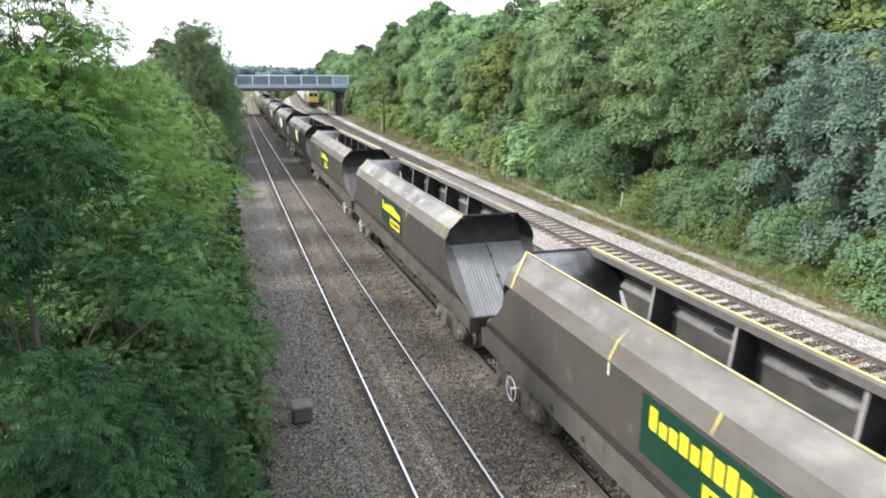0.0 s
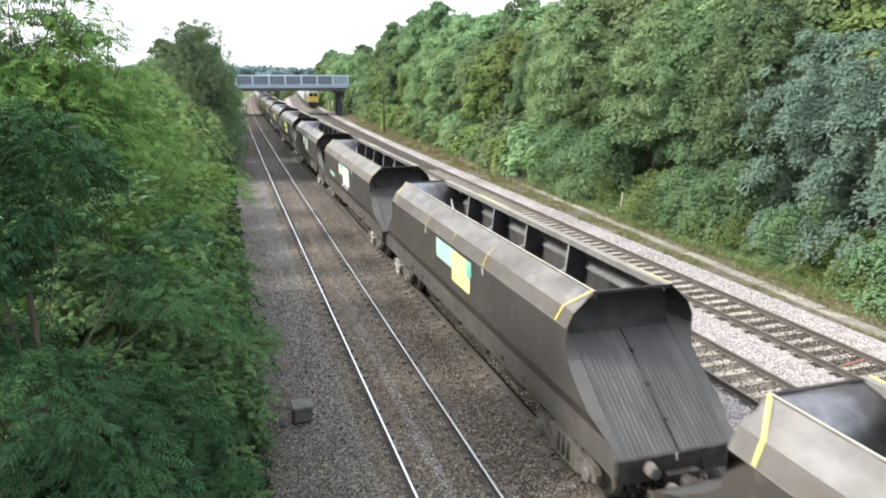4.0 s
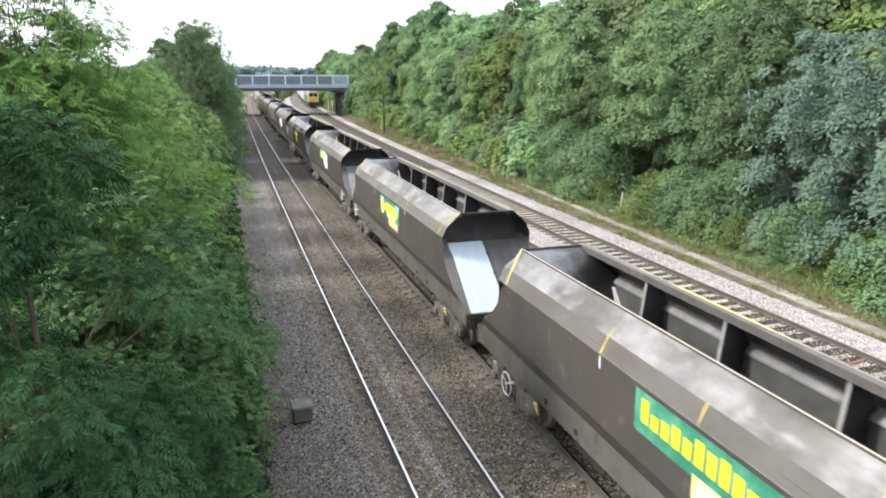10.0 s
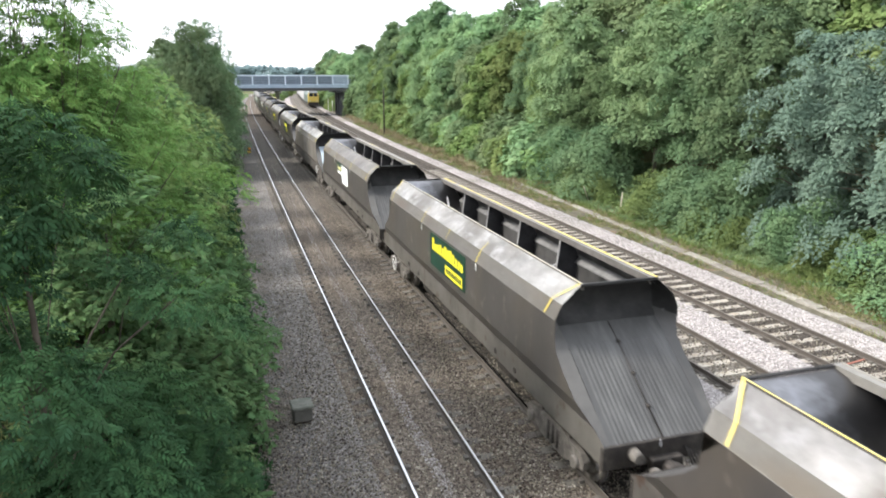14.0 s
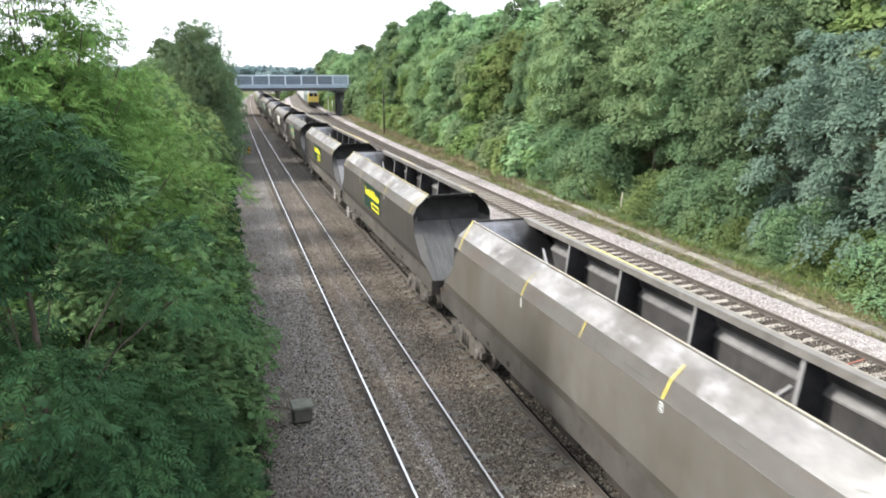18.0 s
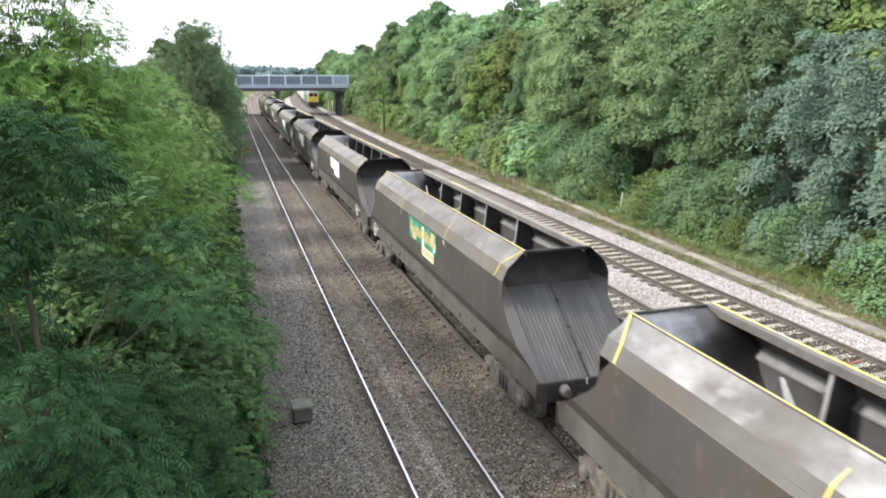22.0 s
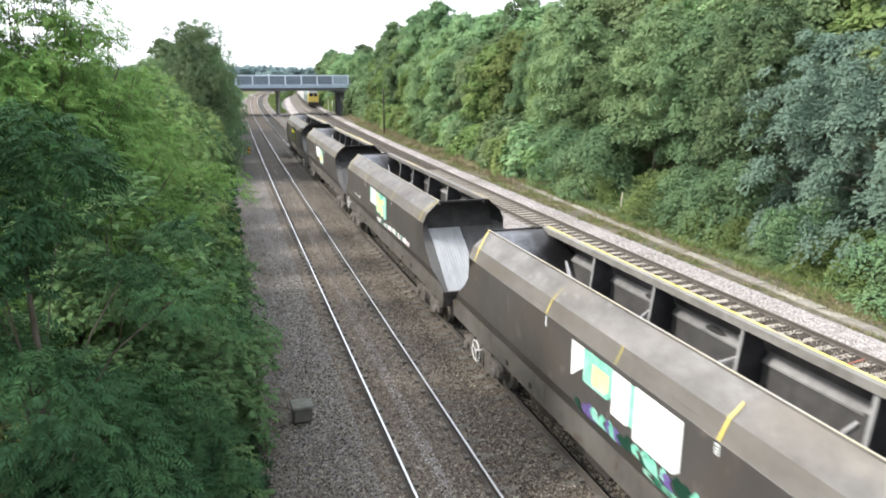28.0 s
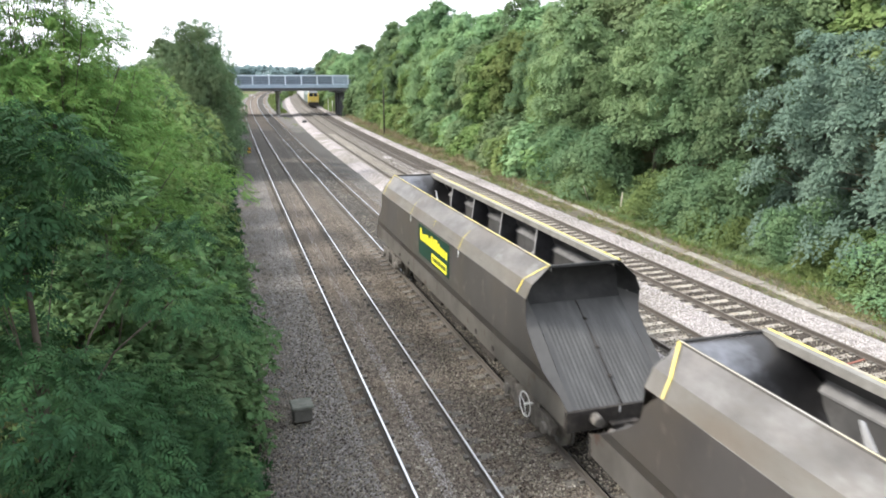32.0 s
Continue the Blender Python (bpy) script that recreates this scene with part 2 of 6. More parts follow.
M_INSIDE = material("coal_blackened_steel", [(0.018, 0.018, 0.019), (0.042, 0.042, 0.044), (0.085, 0.085, 0.09)], scale=1.2, rough=0.5, metal=0.3, bump=0.2, bump_scale=12)
# bluish third colour paints in the pale highlight on the dusty slope
M_SLOPE = material("coal_polished_slope", [(0.035, 0.033, 0.032), (0.07, 0.068, 0.068), (0.24, 0.245, 0.265)], scale=0.55, rough=0.3, metal=0.6, bump=0.1, bump_scale=8)
M_SHEET = material("ribbed_grey_end_sheet", [(0.05, 0.049, 0.048), (0.075, 0.074, 0.072), (0.112, 0.111, 0.108)], scale=1.4, rough=0.5, metal=0.2, bump=0.05, stretch=(2.5, 0.5, 0.5), obj=0.12)
M_SHEETNEW = material("new_zinc_end_sheet", [(0.36, 0.43, 0.48), (0.46, 0.53, 0.57)], scale=2, rough=0.45, metal=0.1, bump=0.03, stretch=(2, 0.5, 0.5))
M_UNDER = material("oily_black_underframe", [(0.012, 0.011, 0.01), (0.035, 0.03, 0.026), (0.07, 0.06, 0.052)], scale=4, rough=0.75, bump=0.3)
M_BOGIE = material("dusty_bogie_casting", [(0.064, 0.0576, 0.0504), (0.128, 0.116, 0.1016), (0.208, 0.192, 0.1696)], scale=5, rough=0.8, bump=0.3)
M_TREAD = material("bright_wheel_tread", [(0.35, 0.35, 0.36), (0.5, 0.5, 0.5)], scale=3, rough=0.3, metal=0.9, bump=0.0)
M_YELLOW = material("worn_yellow_tape", [(0.68, 0.52, 0.07), (0.76, 0.62, 0.14), (0.6, 0.5, 0.2)], scale=3, rough=0.5, bump=0.05, grime=(0.36, 0.32, 0.25), grime_scale=1.1, grime_at=(0.5, 0.66))
M_YELLOWPALE = material("rubbed_pale_yellow_edge", [(0.42, 0.37, 0.22), (0.52, 0.47, 0.33)], scale=3, rough=0.5, bump=0.05, grime=(0.4, 0.38, 0.34), grime_scale=0.8, grime_at=(0.42, 0.6))
M_YELLOWWORN = material("mostly_rubbed_yellow_edge", [(0.62, 0.5, 0.1), (0.7, 0.6, 0.2)], scale=3, rough=0.5, bump=0.05, stretch=(1, 0.35, 1), grime=(0.2, 0.185, 0.16), grime_scale=1.0, grime_at=(0.4, 0.5), obj=0.2)
M_LOGOYEL = material("bright_yellow_lettering", [(0.82, 0.72, 0.02), (0.88, 0.8, 0.06)], scale=5, rough=0.45, bump=0.02)
M_GREEN = material("dark_green_panel", [(0.006, 0.035, 0.022), (0.011, 0.05, 0.032)], scale=2, rough=0.45, bump=0.03)
M_TEAL = material("faded_teal_panel", [(0.08, 0.36, 0.26), (0.22, 0.55, 0.42), (0.5, 0.75, 0.62)], scale=2.2, rough=0.5, bump=0.03)
M_PALETEAL = material("bleached_teal_panel", [(0.33, 0.5304, 0.4836), (0.4488, 0.624, 0.585)], scale=2.4, rough=0.5, bump=0.03)
M_WHITE = material("peeled_white_panel", [(0.72, 0.76, 0.74), (0.84, 0.86, 0.85)], scale=2.5, rough=0.5, bump=0.03, grime=(0.5, 0.6, 0.5), grime_scale=1.3, grime_at=(0.55, 0.8))
M_PALEYEL = material("faded_yellow_panel", [(0.7, 0.68, 0.2), (0.8, 0.78, 0.45)], scale=3, rough=0.5, bump=0.03)
M_CREAMWOOD = material("bleached_wood", [(0.36, 0.33, 0.26), (0.52, 0.49, 0.4)], scale=6, rough=0.8, bump=0.2, stretch=(1, 1, 0.2))
M_RING = material("white_painted_handwheel", [(0.7, 0.7, 0.68), (0.8, 0.8, 0.78)], scale=6, rough=0.5, bump=0.05)
M_CONCRETE = material("weathered_concrete", [(0.2, 0.19, 0.17), (0.31, 0.295, 0.27), (0.4, 0.385, 0.36)], scale=3, rough=0.9, bump=0.3, grime=(0.14, 0.13, 0.11), grime_scale=0.7)
M_PANEL = material("slate_parapet_panel", [(0.13, 0.165, 0.21), (0.19, 0.235, 0.29)], scale=1.5, rough=0.5, bump=0.03)
M_PARAPET = material("blue_grey_parapet_paint", [(0.27, 0.335, 0.41), (0.35, 0.42, 0.5)], scale=1.5, rough=0.5, bump=0.03, stretch=(1, 1, 0.4))
M_PARAPET_PALE = material("pale_parapet_rail", [(0.5, 0.57, 0.65), (0.6, 0.67, 0.75)], scale=2, rough=0.45, bump=0.02)
M_GIRDER = material("dark_bridge_girder", [(0.05, 0.05, 0.055), (0.1, 0.1, 0.105)], scale=2, rough=0.7, bump=0.1)
M_BARK = material("grey_brown_bark", [(0.05, 0.04, 0.03), (0.12, 0.1, 0.08)], scale=9, rough=0.95, bump=0.9, bump_scale=25, stretch=(1, 1, 0.25))
M_LEAF = {
    "ash": material("ash_leaves", [(0.02, 0.0519, 0.0237), (0.0345, 0.0796, 0.0338), (0.067, 0.1354, 0.052)], scale=0.7, rough=0.75, bump=0, island=0.26, translucent=0.2, spec=0.08),
    "maple": material("maple_leaves", [(0.0534, 0.1054, 0.0443), (0.0916, 0.1619, 0.0665), (0.1654, 0.257, 0.1012)], scale=0.8, rough=0.75, bump=0, island=0.3, translucent=0.24, spec=0.08),
    "ashlight": material("light_ash_leaves", [(0.0728, 0.1466, 0.0456), (0.1211, 0.2208, 0.0615), (0.2055, 0.3295, 0.0892)], scale=0.6, rough=0.75, bump=0, island=0.26, translucent=0.26, spec=0.08),
    "light": material("light_green_leaves", [(0.1171, 0.1795, 0.0666), (0.1692, 0.2379, 0.0857), (0.2407, 0.3047, 0.1084)], scale=0.4, rough=0.75, bump=0, obj=0.24, island=0.24, translucent=0.32, spec=0.08),
    "mid": material("mid_green_leaves", [(0.1422, 0.227, 0.1197), (0.2049, 0.2972, 0.148), (0.2772, 0.365, 0.1785)], scale=0.4, rough=0.75, bump=0, obj=0.28, island=0.2, translucent=0.32, spec=0.08),
    "dark": material("dark_green_leaves", [(0.0968, 0.1635, 0.0916), (0.1403, 0.215, 0.1091), (0.1935, 0.2643, 0.1306)], scale=0.4, rough=0.75, bump=0, obj=0.28, island=0.2, translucent=0.32, spec=0.08),
    "silver": material("silver_green_leaves", [(0.1075, 0.168, 0.1254), (0.1456, 0.2128, 0.1602), (0.1904, 0.2598, 0.1994)], scale=0.4, rough=0.75, bump=0, obj=0.12, island=0.16, translucent=0.28, spec=0.08),
    "olive": material("olive_green_leaves", [(0.0848, 0.1389, 0.0638), (0.1206, 0.1786, 0.0813), (0.1566, 0.204, 0.0967)], scale=0.4, rough=0.75, bump=0, island=0.22, translucent=0.32, spec=0.08),
    "grass": material("rough_grass_blades", [(0.09, 0.15, 0.04), (0.15, 0.2, 0.06), (0.25, 0.235, 0.11)], scale=0.6, rough=0.7, bump=0, island=0.4, translucent=0.3, spec=0.15),
    "dry": material("dry_brown_weeds", [(0.16, 0.135, 0.08), (0.24, 0.195, 0.12), (0.3, 0.26, 0.17)], scale=0.6, rough=0.8, bump=0, island=0.4, translucent=0.2, spec=0.15),
}
M_LOCOYEL = material("locomotive_yellow", [(0.5, 0.36, 0.07), (0.58, 0.43, 0.1)], scale=2, rough=0.4, bump=0.0)
M_LOCOGRN = material("locomotive_green", [(0.06, 0.09, 0.08), (0.09, 0.12, 0.11)], scale=2, rough=0.4, bump=0.0)
M_GLASS = material("dark_cab_glass", [(0.01, 0.012, 0.015), (0.02, 0.022, 0.026)], scale=2, rough=0.08, bump=0.0, spec=0.6)
M_PALEWAG = material("pale_wagon_paint", [(0.374, 0.374, 0.374), (0.476, 0.476, 0.476)], scale=1, rough=0.5, bump=0.0)
M_POLE = material("dark_timber_pole", [(0.03, 0.026, 0.022), (0.06, 0.05, 0.042)], scale=6, rough=0.9, bump=0.3)
M_RED = material("faded_red_plastic", [(0.25, 0.09, 0.065), (0.33, 0.15, 0.11)], scale=5, rough=0.6, bump=0.05)
M_ORANGE = material("orange_plastic", [(0.75, 0.27, 0.03), (0.85, 0.36, 0.05)], scale=5, rough=0.5, bump=0.03)
M_BOXGREY = material("mossy_grey_box", [(0.07, 0.075, 0.062), (0.12, 0.125, 0.105), (0.17, 0.17, 0.15)], scale=5, rough=0.9, bump=0.3)
M_BOXDARK = material("dark_stained_box_side", [(0.07, 0.068, 0.06), (0.11, 0.105, 0.092)], scale=5, rough=0.85, bump=0.2)
M_TROUGH = material("grey_trough_concrete", [(0.1892, 0.1763, 0.1505), (0.2752, 0.258, 0.2253), (0.344, 0.3268, 0.2881)], scale=5, rough=0.9, bump=0.3, obj=0.2, grime=(0.19, 0.165, 0.125), grime_scale=2.0)
M_STONES_BROWN = material("brown_stones", [(0.07, 0.06, 0.049), (0.17, 0.147, 0.12), (0.4, 0.36, 0.31)], scale=14, rough=0.95, bump=0.0, island=0.75, spec=0.2)
M_STONES_PALE = material("pale_stones", [(0.3, 0.275, 0.265), (0.44, 0.415, 0.405)], scale=14, rough=0.9, bump=0.0, island=0.4, spec=0.2)
# distance haze is mixed into this leaf colour
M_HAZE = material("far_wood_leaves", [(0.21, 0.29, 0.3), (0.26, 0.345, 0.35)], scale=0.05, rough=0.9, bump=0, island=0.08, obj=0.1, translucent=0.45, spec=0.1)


# ---- mesh helpers ----
def part(name, bm, mat, parent=None, label=""):
    """Links a bmesh as one mesh object under a thing or a part."""
    me = bpy.data.meshes.new(name)
    bm.to_mesh(me)
    bm.free()
    for m in (mat if isinstance(mat, (list, tuple)) else [mat]):
        me.materials.append(m)
    ob = new(name, me)
    if parent is not None:
        ob.parent = parent
    return tagged(ob, label)


def again(ob, m, parent=None):
    """One more object on the mesh of ob."""
    o = new(ob.name.split(".")[0], ob.data)
    o.parent = parent if parent is not None else ob.parent
    o.matrix_basis = m
    for key in ("label", "category", "group", "kind"):
        if key in ob:
            o[key] = ob[key]
    return o


def empty(name, m=None):
    ob = new(name)
    ob.empty_display_size = 0.2
    if m is not None:
        ob.matrix_basis = m
    return ob


def add_box(bm, lo, hi, bevel=0.0, mat=0):
    """A box between two corners, with its edges eased."""
    r = bmesh.ops.create_cube(bm, size=1.0)
    vs = r["verts"]
    for v in vs:
        v.co = Vector([lo[i] + (v.co[i] + 0.5) * (hi[i] - lo[i]) for i in range(3)])
    fs = {f for v in vs for f in v.link_faces}
    for f in fs:
        f.material_index = mat
    if bevel:
        es = {e for v in vs for e in v.link_edges}
        bmesh.ops.bevel(bm, geom=list(es), offset=bevel, segments=1, affect="EDGES", profile=0.5)
    return bm


def add_tube(bm, a, b, r1, r2=None, n=10, cap=True, mat=0):
    """A tapered round bar from a to b."""
    a, b = Vector(a), Vector(b)
    r2 = r1 if r2 is None else r2
    q = (b - a).to_track_quat("Z", "Y")
    rings = []
    for c, r in ((a, r1), (b, r2)):
        rings.append([bm.verts.new(c + q @ Vector((r * cos(2 * pi * i / n), r * sin(2 * pi * i / n), 0))) for i in range(n)])
    for i in range(n):
        f = bm.faces.new((rings[0][i], rings[0][(i + 1) % n], rings[1][(i + 1) % n], rings[1][i]))
        f.smooth, f.material_index = True, mat
    if cap:
        for ring in (rings[0][::-1], rings[1]):
            bm.faces.new(ring).material_index = mat
    return bm


def add_ring(bm, centre, axis, r, thick, n=28, k=6):
    """A torus round an axis."""
    q = Vector(axis).to_track_quat("Z", "Y")
    c = Vector(centre)
    vs = [[bm.verts.new(c + q @ Vector(((r + thick * cos(2 * pi * j / k)) * cos(2 * pi * i / n), (r + thick * cos(2 * pi * j / k)) * sin(2 * pi * i / n), thick * sin(2 * pi * j / k))))
           for j in range(k)] for i in range(n)]
    for i in range(n):
        for j in range(k):
            f = bm.faces.new((vs[i][j], vs[(i + 1) % n][j], vs[(i + 1) % n][(j + 1) % k], vs[i][(j + 1) % k]))
            f.smooth = True
    return bm


def add_loft(bm, rows, close=False, mat=0, smooth=False):
    """A skin over rows of points."""
    vr = [[bm.verts.new(p) for p in row] for row in rows]
    n = len(rows[0])
    for i in range(len(vr) - 1):
        for j in range(n if close else n - 1):
            f = bm.faces.new((vr[i][j], vr[i][(j + 1) % n], vr[i + 1][(j + 1) % n], vr[i + 1][j]))
            f.material_index, f.smooth = (mat[j] if isinstance(mat, (list, tuple)) else mat), smooth
    return vr


def add_prism(bm, outline, axis, a, b, mat=0):
    """An outline of (u, v) points pushed along an axis from a to b."""
    def p(u, v, w):
        return {"x": (w, u, v), "y": (u, w, v), "z": (u, v, w)}[axis]
    lo = [bm.verts.new(p(u, v, a)) for u, v in outline]
    hi = [bm.verts.new(p(u, v, b)) for u, v in outline]
    n = len(outline)
    bm.faces.new(lo).material_index = mat
    bm.faces.new(hi[::-1]).material_index = mat
    for i in range(n):
        bm.faces.new((lo[i], hi[i], hi[(i + 1) % n], lo[(i + 1) % n])).material_index = mat
    return bm


def fix(bm):
    bmesh.ops.recalc_face_normals(bm, faces=bm.faces)
    return bm


def crisp(bm, angle=0.5):
    """Keeps hard corners hard on smooth skins."""
    bm.normal_update()
    for e in bm.edges:
        if len(e.link_faces) != 2 or e.calc_face_angle(0.0) > angle:
            e.smooth = False
    return bm


def array_mesh(name, verts, tris, mat, parent=None, label="", smooth=False):
    """A mesh object from arrays of points and triangles."""
    me = bpy.data.meshes.new(name)
    nv, nt = len(verts), len(tris)
    me.vertices.add(nv)
    me.vertices.foreach_set("co", np.ascontiguousarray(verts, dtype=np.float32).ravel())
    me.loops.add(nt * 3)
    me.loops.foreach_set("vertex_index", np.ascontiguousarray(tris, dtype=np.int32).ravel())
    me.polygons.add(nt)
    me.polygons.foreach_set("loop_start", np.arange(0, nt * 3, 3, dtype=np.int32))
    me.polygons.foreach_set("loop_total", np.full(nt, 3, dtype=np.int32))
    me.update(calc_edges=True)
    me.materials.append(mat)
    ob = new(name, me)
    if parent is not None:
        ob.parent = parent
    return tagged(ob, label)


# ---- leaves ----
def leaf_template(kind):
    """Points and triangles of one spray, about one unit long, lying along +y with its face to +z."""
    vs, fs = [], []

    def leaf(base, ang, ln, wd, dip):
        bx, by = base
        i = len(vs)
        dx, dy = sin(ang), cos(ang)
        vs.extend([(bx, by, 0), (bx + dx * ln * 0.45 - dy * wd, by + dy * ln * 0.45 + dx * wd, -dip * 0.3), (bx + dx * ln, by + dy * ln, -dip),
                   (bx + dx * ln * 0.45 + dy * wd, by + dy * ln * 0.45 - dx * wd, -dip * 0.3)])
        vs[i] = (bx, by, 0.03)
        fs.extend([(i, i + 1, i + 2), (i, i + 2, i + 3)])
    if kind == "ash":
        for k in range(4):
            for s in (-1, 1):
                leaf((0, 0.16 + 0.2 * k), s * (1.15 - 0.1 * k), 0.38 + 0.02 * k, 0.072, 0.14)
        leaf((0, 0.88), 0, 0.4, 0.08, 0.17)
    elif kind == "spray":
        for k, (a, ln) in enumerate(((-1.1, 0.55), (1.0, 0.6), (-0.45, 0.7), (0.5, 0.65), (0.0, 0.75))):
            leaf((0, 0.12 * k), a, ln, 0.17, 0.16)
    elif kind == "tuft":
        for a, ln in ((-0.7, 0.8), (0.0, 1.0), (0.75, 0.85)):
            leaf((0, 0), a, ln, 0.22, 0.2)
    elif kind == "flake":
        for a, ln in ((-0.95, 0.75), (-0.25, 1.0), (0.4, 0.9), (1.1, 0.7)):
            i = len(vs)
            vs.extend([(0, 0.1 * ln, 0.03), (sin(a - 0.28) * ln, cos(a - 0.28) * ln, -0.12), (sin(a + 0.28) * ln * 0.85, cos(a + 0.28) * ln * 0.85, -0.2)])
            fs.append((i, i + 1, i + 2))
    elif kind == "willow":
        for k, (a, ln) in enumerate(((-0.8, 0.6), (0.8, 0.6), (-0.4, 0.7), (0.35, 0.7), (0.0, 0.7))):
            leaf((0, 0.13 * k), a, ln, 0.09, 0.18)
    elif kind == "blade":
        for a, ln in ((-0.35, 0.8), (0.05, 1.0), (0.4, 0.75)):
            leaf((a * 0.2, 0), a, ln, 0.035, 0.25)
    return np.array(vs, dtype=np.float32), np.array(fs, dtype=np.int32)


TEMPLATES = {k: leaf_template(k) for k in ("ash", "spray", "tuft", "flake", "willow", "blade")}


def sprays(rng, name, at, heading, up, size, kind, mat, parent=None, label=""):
    """One mesh of many sprays: points, the way each grows, the way its face looks, and its length."""
    tv, tf = TEMPLATES[kind]
    n = len(at)
    y = heading / np.maximum(1e-6, np.linalg.norm(heading, axis=1, keepdims=True))
    x = np.cross(y, up)
    x /= np.maximum(1e-6, np.linalg.norm(x, axis=1, keepdims=True))
    z = np.cross(x, y)
    s = size[:, None, None]
    verts = at[:, None, :] + s * (tv[None, :, 0:1] * x[:, None, :] + tv[None, :, 1:2] * y[:, None, :] + tv[None, :, 2:3] * z[:, None, :])
    tris = tf[None] + (np.arange(n) * len(tv))[:, None, None]
    return array_mesh(name, verts.reshape(-1, 3), tris.reshape(-1, 3), mat, parent, label)


def unit(rng, n):
    v = rng.normal(size=(n, 3))
    return v / np.linalg.norm(v, axis=1, keepdims=True)


def clump_points(rng, blobs, per_area, flat=0.8):
    """Points over the outer shells of clumps (x, y, z, r), with the ways out of them."""
    pts, outs = [], []
    for bx, by, bz, r in blobs:
        n = max(6, int(per_area * r * r))
        d = unit(rng, n)
        d[:, 2] = np.where(d[:, 2] < -0.3, -d[:, 2] * rng.uniform(0.2, 1, n), d[:, 2])
        rr = r * rng.uniform(0.42, 1.2, n) * (1 + 0.22 * np.sin(d[:, 0] * 5 + bx * 3) * np.cos(d[:, 1] * 4 + by) * np.cos(d[:, 2] * 5 + bz))
        pts.append(np.array([bx, by, bz]) + d * rr[:, None] * np.array([1, 1, flat]))
        outs.append(d)
    return np.concatenate(pts), np.concatenate(outs)


def crown_mesh(rng, name, blobs, per_area, size, kind, mat, droop, parent, label=""):
    at, out = clump_points(rng, blobs, per_area)
    n = len(at)
    heading = out * 0.8 + unit(rng, n) * 0.7 + np.array([0, 0, -droop])
    up = np.array([0, 0, 1.0]) + out * 0.6 + unit(rng, n) * 0.45
    return sprays(rng, name, at, heading, up, size * rng.uniform(0.7, 1.25, n), kind, mat, parent, label)


def bough_mesh(rng, name, boughs, per_area, size, kind, mat, droop, parent, tilt=0.8):
    """Leaves over drooping umbrellas (x, y, z, r, way out, leaf size), hollow and dark below."""
    b = np.array(boughs)
    counts = np.maximum(8, (per_area * b[:, 3] ** 2).astype(int))
    idx = np.repeat(np.arange(len(b)), counts)
    n = len(idx)
    c, r = b[idx, :3], b[idx, 3:4]
    axis = b[idx, 4:7] * tilt + np.array([0, 0, 1.0])
    axis += rng.normal(size=(len(b), 3))[idx] * 0.16
    axis /= np.linalg.norm(axis, axis=1, keepdims=True)
    e1 = np.cross(axis, np.array([0.1, 1.0, 0.05]))
    e1 /= np.linalg.norm(e1, axis=1, keepdims=True)
    e2 = np.cross(axis, e1)
    a = rng.uniform(0, 2 * pi, (n, 1))
    lobes = 1 + 0.28 * np.sin(a * 3 + b[idx, 0:1] * 7) + 0.16 * np.sin(a * 5 + b[idx, 1:2] * 5)
    q = np.sqrt(rng.uniform(0.01, 1.0, (n, 1)))
    flat = np.cos(a) * e1 + np.sin(a) * e2
    rise = (0.3 + 0.35 * min(1.0, droop)) * (1 - q ** 2) - (0.12 + 0.4 * droop) * q ** 3 + np.clip(rng.normal(size=(n, 1)) * 0.15, -0.5, 0.2)
    at = c + r * (flat * q * lobes + axis * rise + rng.normal(size=(n, 3)) * 0.1)
    heading = flat * (0.5 + q) + np.array([0, 0, -1.0]) * (0.25 + droop) * q + unit(rng, n) * 0.75
    up = axis * 0.9 + flat * 0.8 * q + unit(rng, n) * 0.42
    return sprays(rng, name, at, heading, up, size * rng.uniform(0.55, 1.25, n) * b[idx, 7], kind, mat, parent)


